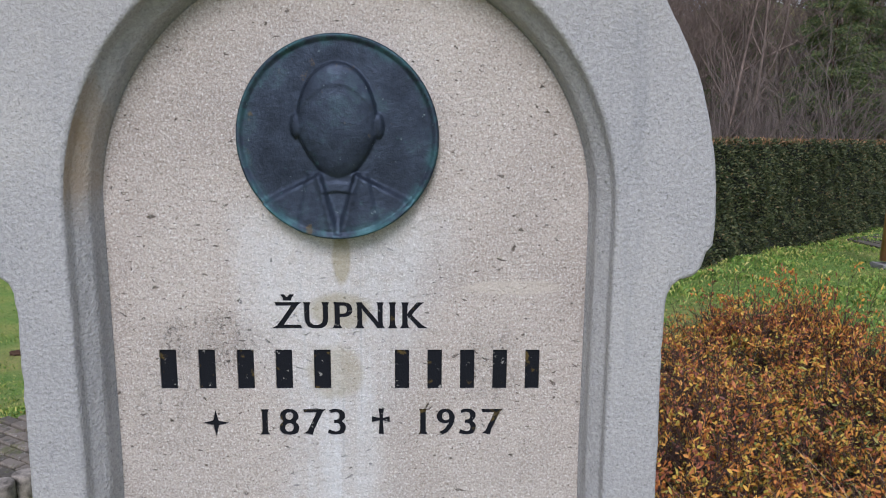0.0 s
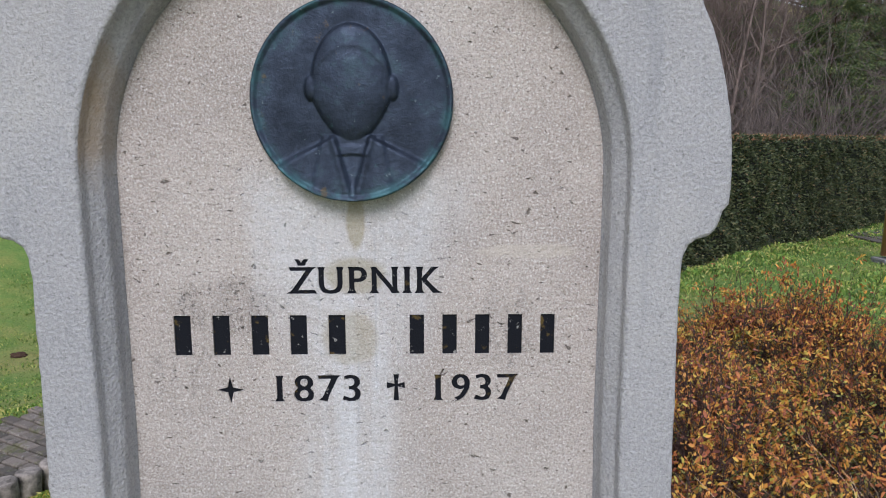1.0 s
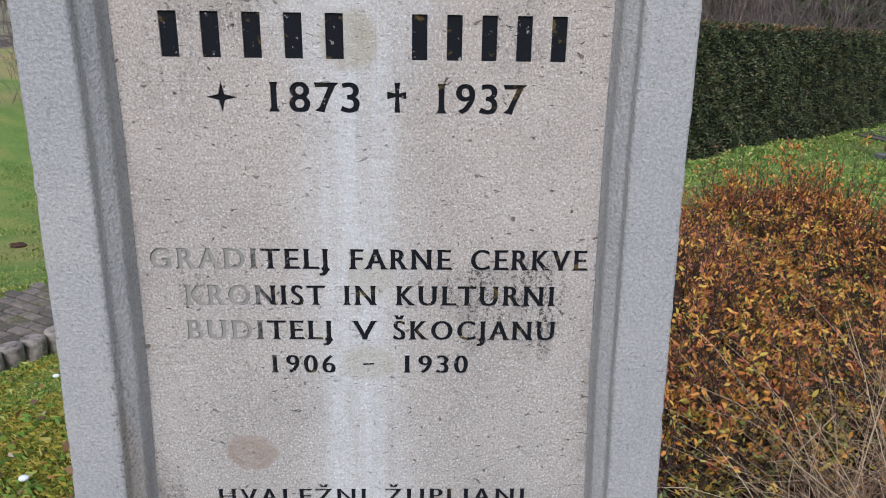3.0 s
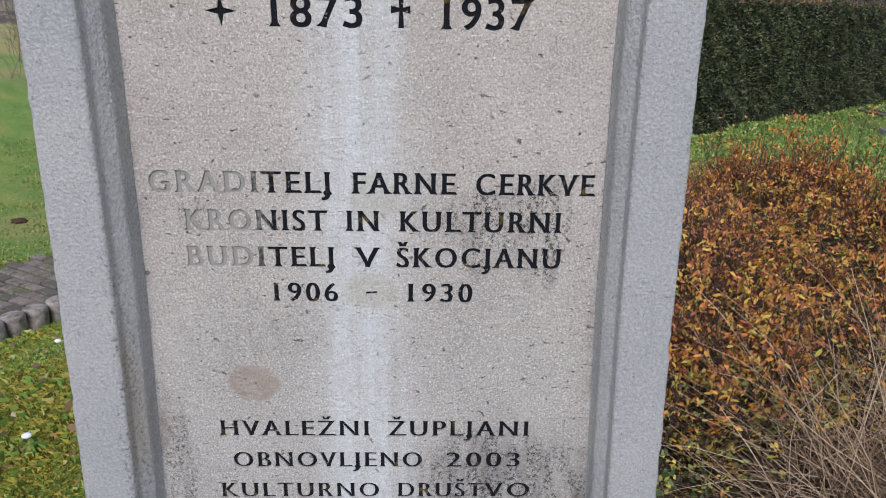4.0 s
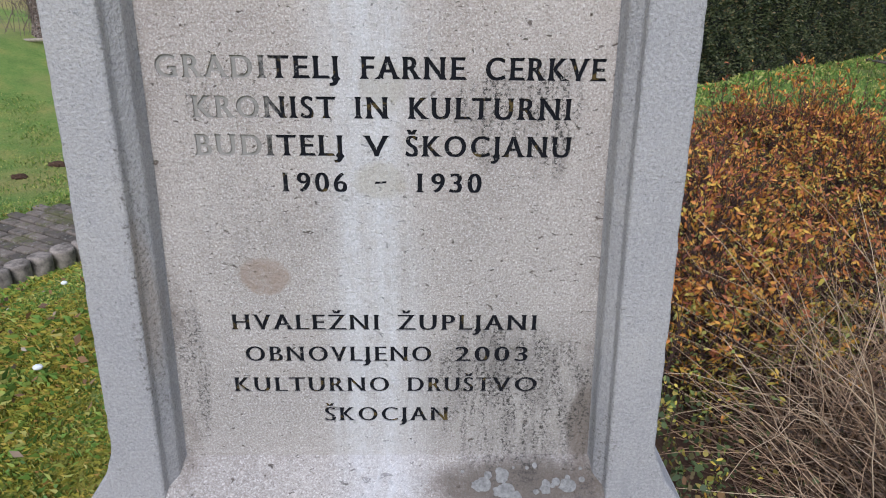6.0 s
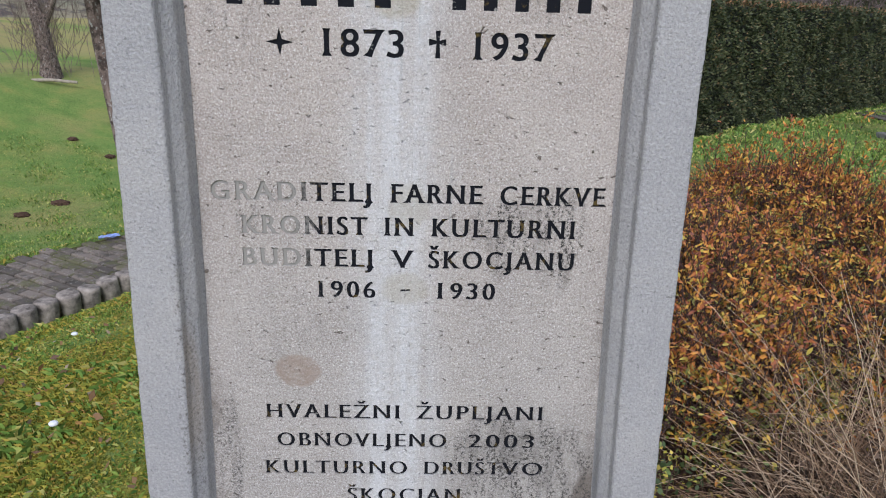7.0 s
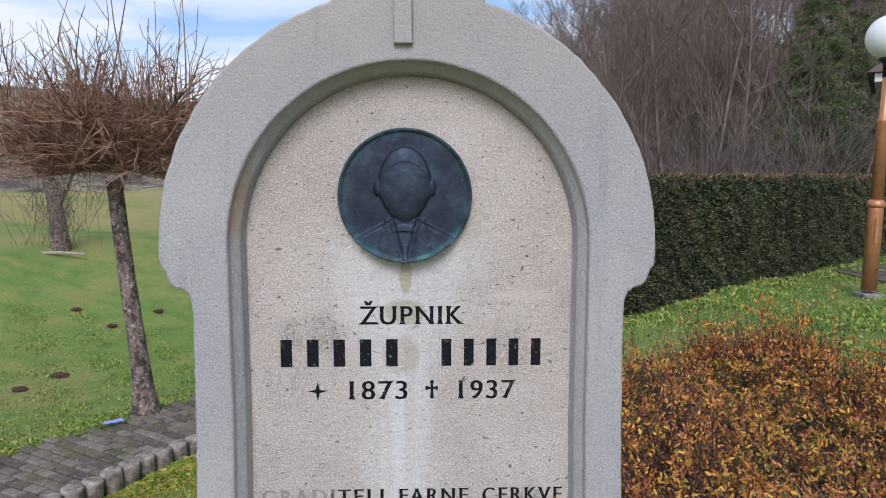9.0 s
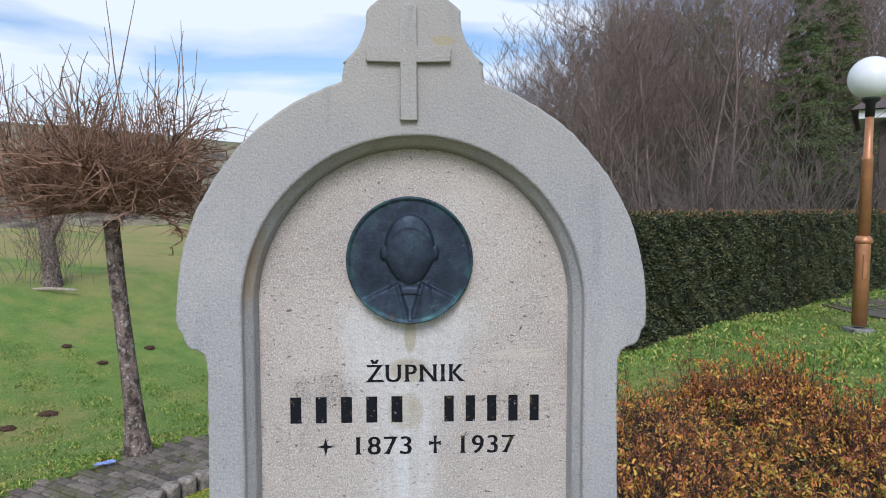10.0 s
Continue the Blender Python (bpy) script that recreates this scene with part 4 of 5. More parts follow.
turf("lawn_grass", M_MOSSY, -3.4, 5.0, -4.5, 0.2, 60000, 0.012, 0.045, 0.0035, 1.0, 14, lambda x, y: off_stone(x, y) & ~((x > 0.4) & (x < 3.6) & (y > -0.25)), "short winter turf before the stone")
turf("meadow_grass", M_GRASS, -16, 1.5, 4.0, 18.0, 75000, 0.03, 0.085, 0.008, 0.8, 4, lambda x, y: x - kerb_x(y) < -1.40, "rough green meadow grass across the path")
turf("verge_grass", M_MOSSY, -6, 0, 1.0, 9.0, 26000, 0.03, 0.07, 0.004, 0.9, 6, lambda x, y: (x - kerb_x(y) < -1.36) & (x - kerb_x(y) > -1.75), "mossy grass verge at the path's far edge")

# broad weeds in the near turf
r = np.random.default_rng(8)
x, y = r.uniform(-2.2, -0.4, 600), r.uniform(-0.3, 2.6, 600)
P = np.stack([x, y, land(x, y) + 0.01], 1)
D = np.stack([r.normal(size=600), r.normal(size=600), r.uniform(0.1, 0.8, 600)], 1)
tagged(part("clover_leaves", ovals("clover_leaves", P, D, r.uniform(0.010, 0.024, 600), r.uniform(0.005, 0.011, 600), r), leafy("weed_leaves", (0.0, (0.07, 0.15, 0.03)), (0.7, (0.13, 0.24, 0.055)), (1.0, (0.24, 0.33, 0.11)))), "low broad green weed leaves in the turf", "weeds", kind="stuff")
P = np.stack([x[:260], y[:260], land(x[:260], y[:260]) + 0.03], 1)
tagged(part("fallen_leaves", cards("fallen_leaves", P, D[:260], r.uniform(0.02, 0.045, 260), r.uniform(0.012, 0.025, 260), r), M_LEAFLITTER), "scattered brown fallen leaves on the turf", "leaves", kind="stuff")
for px, py in ((-1.631, 2.1), (-1.15, 1.05)):
    bm = bmesh.new()
    bmesh.ops.create_icosphere(bm, subdivisions=2, radius=0.013, matrix=Matrix.Translation((px, py, float(land(px, py)) + 0.045)) @ Matrix.Diagonal((1.2, 1, 0.7, 1)))
    tagged(part("daisy", bm, M_WHITE), "small white daisy head in the turf", "flower")

bm = bmesh.new()
bmesh.ops.create_grid(bm, x_segments=6, y_segments=6, size=0.06)
for v in bm.verts:
    v.co.z = 0.03 + 0.022 * noise.noise(v.co * 40)
bmesh.ops.transform(bm, matrix=Matrix.Translation((-2.93, 5.22, PATH_Z + 0.005)) @ Matrix.Rotation(0.5, 4, "Z") @ Matrix.Diagonal((1.5, 0.7, 1, 1)), verts=bm.verts)
tagged(part("wrapper", bm, plain("blue_foil", (0.25, 0.33, 0.62), 0.35, vary=0.5, scale=30)), "crumpled blue and white wrapper lying on the path", "litter")

# molehills
rng = random.Random(21)
for px, py, s in ((-8.2, 14.0, 0.42), (-8.5, 13.0, 0.34), (-8.6, 17.5, 0.3), (-7.9, 19.0, 0.32), (-10.6, 13.6, 0.3), (-9.9, 18.2, 0.3)):
    bm = bmesh.new()
    bmesh.ops.create_icosphere(bm, subdivisions=3, radius=1.0)
    for v in bm.verts:
        v.co *= 1 + 0.5 * noise.noise(v.co * 2.8 + Vector((px, py, 0)))
    bmesh.ops.transform(bm, matrix=Matrix.Translation((px, py, float(land(px, py)) + 0.02)) @ Matrix.Diagonal((s * 0.46, s * 0.36, s * 0.20, 1)), verts=bm.verts)
    tagged(part("molehill", bm, M_SOIL), "low heap of dark crumbled soil in the meadow", "molehill", "molehills")


# ---- the pollard tree by the path ----
def pollard(x, y, z, top, seed):
    rg = random.Random(seed)
    tree = tagged(empty("tree", x, y, z), "bare pollarded ball-headed tree with dense reddish twigs", "tree")
    inv = tree.matrix_basis.inverted()
    t = Twigs()
    foot, head = Vector((x, y, z - 0.05)), Vector(top)
    pts, rad = [], []
    for i in range(9):
        f = i / 8
        w = Vector((0.03 * math.sin(3.0 * f + 1), 0.02 * math.sin(4 * f), 0)) * (1 - f)
        pts.append(foot.lerp(head, f) + w)
        rad.append(0.075 * (1 - f) ** 9 + 0.086 - 0.014 * f)
    t.tube(pts, rad, 14)
    ob = part("trunk", t.mesh("trunk"), M_TRUNK, tree, "slender leaning trunk with pale lichen spots")
    ob.matrix_parent_inverse = inv
    c = Twigs()
    knobs = []
    for k in range(30):
        a = 2 * math.pi * k / 30 + rg.uniform(-0.15, 0.15)
        d = Vector((math.cos(a), math.sin(a), rg.uniform(0.18, 0.95)))
        pts, rad, dd = c.shoot(rg, head + Vector((0, 0, rg.uniform(-0.05, 0.12))), d, rg.uniform(0.55, 1.25), 0.036, 5, 0.16, -0.02, 6, 0.5)
        knobs += [(p, dd) for p in pts[1:]]
    for p, d in knobs:
        for _ in range(4):
            out = (p - head).normalized()
            way = out + Vector((rg.gauss(0, 0.7), rg.gauss(0, 0.7), rg.gauss(0.28, 0.45)))
            q, rad, dd = c.shoot(rg, p, way, rg.uniform(0.3, 0.75), 0.0100, 4, 0.26, -0.02, 3, 0.4)
            for s in q[1:]:
                for _ in range(2):
                    c.shoot(rg, s, dd + Vector((rg.gauss(0, 0.8), rg.gauss(0, 0.8), rg.gauss(0, 0.5))), rg.uniform(0.12, 0.40), 0.0052, 3, 0.26, 0.0, 3, 0.4)
        if rg.random() < 0.72:
            q, rad, dd = c.shoot(rg, p + Vector((0, 0, 0.05)), Vector((rg.gauss(0, 0.22), rg.gauss(0, 0.22), 1)) + (p - head) * 0.45, rg.uniform(0.45, 1.25), 0.0070, 6, 0.13, 0.04, 3, 0.4)
            for s in q[1:5]:
                c.shoot(rg, s, dd + Vector((rg.gauss(0, 0.6), rg.gauss(0, 0.6), 0.3)), rg.uniform(0.15, 0.45), 0.0045, 3, 0.2, 0.05, 3, 0.4)
    for k in range(3):
        c.shoot(rg, head + Vector((rg.uniform(-0.5, 0.7), rg.uniform(-0.5, 0.5), 0.7)), Vector((rg.gauss(0, 0.15), 0, 1)), rg.uniform(1.2, 1.9), 0.010, 6, 0.04, 0.05, 3, 0.3)
    for v in c.v:
        if v.z < head.z + 0.16:
            v.z = head.z + 0.16 - (head.z + 0.16 - v.z) * 0.42
    ob = part("crown", c.mesh("crown"), M_TWIG, tree, "dense tangle of bare red-brown twigs")
    ob.matrix_parent_inverse = inv
    return tree


pollard(-2.80, 5.6, float(land(-2.9, 5.6)), (-2.93, 5.5, 1.36), 3)


# ---- bare trees ----
def winter_tree(seed, height, spread, r0, forks=6, levels=3, sides=4, thin=1.0):
    rg = random.Random(seed)
    t = Twigs()

    def limb(p, d, length, r, level):
        pts, rad, dd = t.shoot(rg, p, d, length, r, 5 if level == 0 else 4 if level == 1 else 2 if level == 2 else 1, 0.07 if level == 0 else 0.16, 0.05, sides if level < 2 else 3, 0.3)
        if level >= levels:
            return
        for k in range(forks if level else forks * 2):
            f = rg.uniform(0.25 if level == 0 else 0.15, 1.0)
            i = min(int(f * (len(pts) - 1)), len(pts) - 2)
            q = pts[i].lerp(pts[i + 1], f * (len(pts) - 1) - i)
            a = rg.uniform(0, 2 * math.pi)
            side = Vector((math.cos(a), math.sin(a), rg.uniform(0.15, 0.9)))
            limb(q, side * spread + dd * rg.uniform(0.3, 0.9), length * rg.uniform(0.28, 0.5), max(rad[i] * 0.45, 0.008 * thin), level + 1)
    limb(Vector((0, 0, -0.3)), Vector((rg.gauss(0, 0.05), rg.gauss(0, 0.05), 1)), height, r0, 0)
    return t.mesh("winter_tree")


rng = random.Random(31)
woods = [winter_tree(s, 11.0, 0.9, 0.11, 6, 3, 4, 1.7) for s in (1, 2, 3, 4, 5)]
for me in woods:
    me.materials.append(M_WOOD)
made = 0
while made < 250:
    az, dist = radians(rng.uniform(5.0, 44)), 27 + 70 * rng.random() ** 1.1
    lead = math.degrees(az) - 4
    if dist < 58 - 3.2 * lead and lead < 14:
        continue
    x, y = dist * math.sin(az), dist * math.cos(az) - 1.1
    if y < 9.5 + 0.74 * x or (x > 13.0 and y < 26.5):
        continue
    if 14.5 < x < 22 and 22 < y < 29:
        continue
    rise = float(np.interp(math.degrees(az), (4.5, 7.9, 10.7, 14.8, 18.5, 26.0), (0.125, 0.17, 0.215, 0.265, 0.305, 0.50)))
    s = min(rng.uniform(0.65, 1.1), (rise * dist * math.cos(az) + 1.45 - float(land(x, y))) / 13.0)
    if s < 0.25:
        continue
    ob = new("winter_tree", woods[made % 5])
    ob.matrix_world = Matrix.Translation((x, y, float(land(x, y)))) @ Matrix.Rotation(rng.uniform(0, 6.28), 4, "Z") @ Matrix.Diagonal((s, s, s * rng.uniform(0.85, 1.15), 1))
    tagged(ob, "bare grey-brown deciduous tree on the wooded hillside", "tree", "wood on the hillside")
    made += 1

# brush under the wood
t = Twigs()
for _ in range(10500):
    az, dist = radians(rng.uniform(5.5, 44)), rng.uniform(22, 75)
    lead = math.degrees(az) - 4
    if dist < 50 - 3.0 * lead or rng.random() < dist / 130:
        continue
    x, y = dist * math.sin(az), dist * math.cos(az) - 1.1
    if y < 9.0 + 0.74 * x or (x > 13.0 and y < 26.5):
        continue
    p = Vector((x, y, float(land(x, y)) - 0.1))
    pts, rad, dd = t.shoot(rng, p, Vector((rng.gauss(0, 0.35), rng.gauss(0, 0.35), 1)), rng.uniform(1.5, 5.5), 0.016, 4, 0.16, 0.02, 3, 0.4)
    for q in pts[1:]:
        for _k in range(2):
            t.shoot(rng, q, dd + Vector((rng.gauss(0, 0.7), rng.gauss(0, 0.7), 0.2)), rng.uniform(0.5, 1.6), 0.010, 2, 0.2, 0.0, 3, 0.5)
tagged(part("undergrowth", t.mesh("undergrowth"), M_BRUSH), "tangled leafless brown undergrowth beneath the wood", "undergrowth", kind="stuff")

# the old tree across the meadow, with its suckers and a log
old = tagged(empty("old_tree", -12.27, 22.0, -1.05), "thick old trunk with leafless suckers in the meadow", "tree")
t = Twigs()
rg = random.Random(8)
t.tube([Vector((0, 0, -0.3)), Vector((0.02, 0, 0.5)), Vector((-0.1, 0, 1.6)), Vector((-0.35, 0, 2.8)), Vector((-0.5, 0.1, 4.2))], [0.42, 0.27, 0.24, 0.18, 0.09], 12)
t.tube([Vector((-0.05, 0, 1.5)), Vector((0.5, 0.1, 2.6)), Vector((0.9, 0, 4.0))], [0.16, 0.10, 0.05], 9)
part("trunk", t.mesh("trunk"), M_TRUNK, old)
t = Twigs()
for _ in range(150):
    p = Vector((rg.gauss(0.1, 0.75), rg.gauss(0, 0.5), rg.uniform(-0.2, 2.4)))
    pts, rad, dd = t.shoot(rg, p, Vector((rg.gauss(0, 0.4), rg.gauss(0, 0.4), 1)), rg.uniform(0.9, 2.6), 0.009, 4, 0.13, 0.03, 3, 0.4)
    t.shoot(rg, pts[2], dd + Vector((rg.gauss(0, 0.6), rg.gauss(0, 0.6), 0.2)), 0.7, 0.009, 3, 0.15)
part("crown", t.mesh("crown"), M_WOOD, old, "haze of thin grey suckers")
t = Twigs()
t.tube([Vector((-12.6, 21.3, -1.12)), Vector((-11.9, 21.2, -1.08)), Vector((-11.1, 21.3, -1.15))], [0.05, 0.055, 0.045], 9)
tagged(part("log", t.mesh("log"), M_LOG), "pale barkless log lying in the meadow", "log")
# far trees on the left skyline
for k in range(14):
    az, dist = radians(rng.uniform(-34, 2)), rng.uniform(70, 170)
    x, y = dist * math.sin(az), dist * math.cos(az)
    ob = new("far_tree", woods[k % 4])
    s = rng.uniform(0.35, 0.6)
    ob.matrix_world = Matrix.Translation((x, y, float(land(x, y)))) @ Matrix.Rotation(rng.uniform(0, 6.28), 4, "Z") @ Matrix.Diagonal((s, s, s, 1))
    tagged(ob, "distant bare tree beyond the meadow", "tree", "far trees")


# ---- conifers ----
def spruce_mesh(seed, height, radius, boughs, n):
    """Drooping boughs in uneven whorls, each hung with short needle sprays."""
    r = np.random.default_rng(seed)
    f = np.sort(r.uniform(0.03, 0.99, boughs) ** 0.9)
    a0 = r.uniform(0, 2 * np.pi, boughs)
    reach = radius * (1 - f) ** 0.8 * r.uniform(0.60, 1.12, boughs) + 0.12
    pick = r.choice(boughs, n, p=reach / reach.sum())
    u = r.uniform(0.08, 1, n) ** 0.75
    q = reach[pick] * u
    side = r.normal(0, 0.16, n) * (1.15 - 0.6 * u) * np.maximum(reach[pick], 0.5)
    z = height * f[pick] + 0.10 * q - 0.30 * q * u + 0.12 * reach[pick] * u ** 4 - np.abs(r.normal(0, 0.10, n)) * np.minimum(q + 0.3, 1.2)
    ca, sa = np.cos(a0[pick]), np.sin(a0[pick])
    P = np.stack([q * ca - side * sa, q * sa + side * ca, z], 1)
    D = np.stack([ca, sa, -0.55 * np.ones(n)], 1) + r.normal(0, 0.42, (n, 3))
    return cards("foliage", P, D, r.uniform(0.09, 0.22, n), r.uniform(0.014, 0.034, n), r)


sp = [spruce_mesh(1, 12.0, 2.7, 330, 60000), spruce_mesh(2, 9.0, 2.0, 200, 16000)]
stem = Twigs()
stem.tube([Vector((0, 0, -0.4)), Vector((0, 0, 4)), Vector((0.05, 0, 8.6))], [0.10, 0.055, 0.015], 8)
stem_me = stem.mesh("trunk")
stem_me.materials.append(M_SOIL)
for px, py, s, k in ((16.6, 27.4, 1.0, 0), (20.6, 31.5, 1.2, 0), (17.5, 38.0, 1.15, 0), (13.4, 31.5, 0.75, 1), (18.2, 61.5, 1.3, 1), (8.0, 66, 0.6, 1), (24, 58, 1.1, 1), (30, 52, 1.1, 1)):
    tree = tagged(empty("conifer", px, py, float(land(px, py))), "dark green spruce standing behind the hedge" if py < 30 else "dark spruce on the wooded skyline", "conifer", "conifers")
    tree.scale = (s, s, s)
    part("trunk", stem_me, None, tree)
    part("foliage", sp[k], M_NEEDLE, tree)


# ---- the hedge ----
HA, HB = Vector((1.2, 6.25)), Vector((15.0, 16.6))
hd = (HB - HA).normalized()
hn = Vector((-hd.y, hd.x))
hl = (HB - HA).length
HT = 1.42
hedge = tagged(empty("hedge", HA.x, HA.y, -0.25), "long clipped dark green hedge with browned top", "hedge")
h_inv = hedge.matrix_basis.inverted()
# body behind the leaves; its near-black colour paints in the hedge's inner shade
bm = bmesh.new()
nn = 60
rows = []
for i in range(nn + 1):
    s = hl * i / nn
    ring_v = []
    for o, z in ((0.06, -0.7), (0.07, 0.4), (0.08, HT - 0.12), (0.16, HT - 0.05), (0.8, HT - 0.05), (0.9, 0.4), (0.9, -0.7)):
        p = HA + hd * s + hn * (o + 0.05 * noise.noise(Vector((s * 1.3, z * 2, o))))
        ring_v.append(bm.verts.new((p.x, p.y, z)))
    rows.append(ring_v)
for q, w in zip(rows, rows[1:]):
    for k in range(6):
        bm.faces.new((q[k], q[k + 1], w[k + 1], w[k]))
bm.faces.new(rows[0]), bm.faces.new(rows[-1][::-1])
ob = part("shade_core", bm, plain("hedge_shade", (0.012, 0.014, 0.008), 0.95, vary=0.5, scale=20), hedge)
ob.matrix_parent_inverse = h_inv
r = np.random.default_rng(77)
n = 95000
s = r.uniform(0, 1, n) ** 1.25 * hl
z = r.uniform(-0.45, HT, n)
o = 0.03 + 0.07 * np.sin(s * 2.3 + np.sin(z * 3)) * np.sin(z * 4.1 + s) + 0.06 * np.sin(s * 9.0 + 2 * np.sin(z * 5)) * np.sin(z * 11 + s * 3) - r.uniform(0, 0.07, n)
P = np.stack([HA.x + hd.x * s + hn.x * o, HA.y + hd.y * s + hn.y * o, z], 1)
D = np.stack([-hn.x * np.ones(n), -hn.y * np.ones(n), r.uniform(-0.4, 0.9, n)], 1) + r.normal(0, 0.7, (n, 3))
ob = part("foliage", cards("foliage", P, D, r.uniform(0.03, 0.065, n), r.uniform(0.014, 0.03, n), r), M_HEDGE, hedge)
ob.matrix_parent_inverse = h_inv
n = 22000
s, o = r.uniform(0, 1, n) ** 1.2 * hl, r.uniform(-0.03, 0.85, n)
P = np.stack([HA.x + hd.x * s + hn.x * o, HA.y + hd.y * s + hn.y * o, HT - 0.05 + r.normal(0, 0.02, n)], 1)
D = r.normal(0, 0.6, (n, 3)) + np.array([[0, 0, 0.9]])
ob = part("clipped_top", cards("clipped_top", P, D, r.uniform(0.03, 0.07, n), r.uniform(0.012, 0.026, n), r), M_HEDGETOP, hedge)
ob.matrix_parent_inverse = h_inv


# ---- shrubs of the bed ----
def shrub_meshes(seed, height, radius, nl):
    rg, r = random.Random(seed), np.random.default_rng(seed)
    t, P, D = Twigs(), [], []
    for _ in range(58):
        a, q = rg.uniform(0, 6.283), radius * rg.random() ** 0.5
        p = Vector((q * 0.5 * math.cos(a), q * 0.5 * math.sin(a), -0.05))
        out = Vector((math.cos(a) * q * 0.9, math.sin(a) * q * 0.9, height))
        pts, rad, dd = t.shoot(rg, p, out, height * rg.uniform(0.75, 1.2), 0.0042, 5, 0.15, 0.03, 3, 0.4)
        for s in pts[1:]:
            for _k in range(3):
                qn, rr, d2 = t.shoot(rg, s, dd + Vector((rg.gauss(0, 0.9), rg.gauss(0, 0.9), 0.2)), rg.uniform(0.06, 0.2), 0.0022, 2, 0.2, 0.02, 3, 0.5)
                for w in qn[1:]:
                    P.append(w), D.append(d2)
    for _ in range(16):
        a, q = rg.uniform(0, 6.283), radius * 0.7 * rg.random() ** 0.5
        pts, rad, dd = t.shoot(rg, Vector((q * math.cos(a), q * math.sin(a), height * 0.5)), Vector((rg.gauss(0, 0.22), rg.gauss(0, 0.22), 1)), height * rg.uniform(0.6, 1.35), 0.0030, 5, 0.10, 0.03, 3, 0.4)
        for s in pts[1:]:
            P.append(s), D.append(dd)
            for _k in range(2):
                qn, rr, d2 = t.shoot(rg, s, dd + Vector((rg.gauss(0, 0.7), rg.gauss(0, 0.7), 0.3)), rg.uniform(0.03, 0.10), 0.0016, 2, 0.2, 0.02, 3, 0.5)
                P.append(qn[-1]), D.append(d2)
    weight = np.array([max(0.02, noise.noise(Vector(v) * 9.0 + Vector((seed * 7.0, 0, 0))) + 0.12) for v in P]) * r.uniform(0, 1, len(P)) ** 3
    pick = r.choice(len(P), nl, p=weight / weight.sum())
    P = np.array([tuple(v) for v in P])[pick] + r.normal(0, 0.013, (nl, 3))
    D = np.array([tuple(v) for v in D])[pick] + r.normal(0, 0.9, (nl, 3))
    P[:, 2] = np.maximum(P[:, 2], 0.01)
    return t.mesh("stems"), ovals("leaves", P, D, r.uniform(0.016, 0.036, nl), r.uniform(0.007, 0.0135, nl), r)


kinds = [shrub_meshes(s, h, q, 3300) for s, h, q in ((1, 0.28, 0.36), (2, 0.34, 0.40), (3, 0.25, 0.38))]
rng = random.Random(9)
spots = [(1.06, 1.32), (0.80, 1.60), (1.28, 1.50), (1.62, 1.48), (1.12, 2.00), (1.60, 1.92), (2.02, 1.55), (1.42, 2.45), (1.95, 2.35), (2.42, 2.05), (0.95, 2.45), (1.75, 2.85), (2.35, 2.75), (2.85, 2.55), (2.75, 1.65), (2.9, 3.2), (0.74, 1.28), (3.3, 2.2), (3.35, 2.9), (1.45, 3.15), (1.95, 3.45), (2.55, 3.55), (1.75, 3.85), (2.35, 4.05), (2.85, 3.95), (2.55, 4.35), (3.0, 4.45), (0.82, 2.0), (3.3, 3.6)]
for k, (px, py) in enumerate(spots):
    tall = 1.25 if (px, py) in ((2.55, 4.35), (3.0, 4.45), (2.85, 3.95)) else 1.30 if (px, py) in ((2.9, 3.2), (3.35, 2.9)) else 1.0
    tree = tagged(empty("shrub", px, py, float(land(px, py))), "low barberry-like shrub with orange, yellow and russet autumn leaves", "shrub", "shrubs of the bed")
    s = rng.uniform(0.85, 1.2)
    tree.scale, tree.rotation_euler = (s, s, s * tall * rng.uniform(0.85, 1.15)), (0, 0, rng.uniform(0, 6.28))
    a, b = kinds[k % 3]
    part("branchwork", a, M_STEM, tree)
    part("leaves", b, M_AUTUMN, tree)
# bed's leaf mould and low green plants
r = np.random.default_rng(15)
n = 8000
x, y = r.uniform(0.45, 3.6, n), r.uniform(0.0, 4.2, n)
P = np.stack([x, y, land(x, y) + r.uniform(0.0, 0.12, n)], 1)
D = r.normal(0, 0.7, (n, 3)) + np.array([[0, 0, 0.5]])
x[:900], y[:900] = r.uniform(0.45, 1.0, 900), r.uniform(0.1, 0.9, 900)
P[:900] = np.stack([x[:900], y[:900], land(x[:900], y[:900]) + r.uniform(0.0, 0.16, 900)], 1)
tagged(part("ground_cover", ovals("ground_cover", P, D, r.uniform(0.010, 0.026, n), r.uniform(0.008, 0.018, n), r), M_UNDER), "low green and yellow leaves under the shrubs", "plants", kind="stuff")
bed_v, bed_f = [], []
bx, by = np.linspace(0.42, 3.8, 110), np.linspace(-0.45, 4.4, 150)
for yy in by:
    for xx in bx:
        bed_v.append((xx, yy, float(land(xx, yy)) + 0.012 + 0.02 * noise.noise(Vector((xx * 4, yy * 4, 0)))))
for j in range(149):
    for i in range(109):
        q = j * 110 + i
        mx, my = (bx[i] - 2.05) / 1.68, (by[j] - 1.95) / 2.30
        if abs(mx) ** 3 + abs(my) ** 3 > 1.0 + 0.25 * noise.noise(Vector((bx[i] * 2.5, by[j] * 2.5, 3))):
            continue
        bed_f.append((q, q + 1, q + 111, q + 110))
tagged(part("flower_bed", solid("flower_bed", bed_v, bed_f, True), M_SOIL), "dark soil of the planted bed", "flower bed", kind="structure")

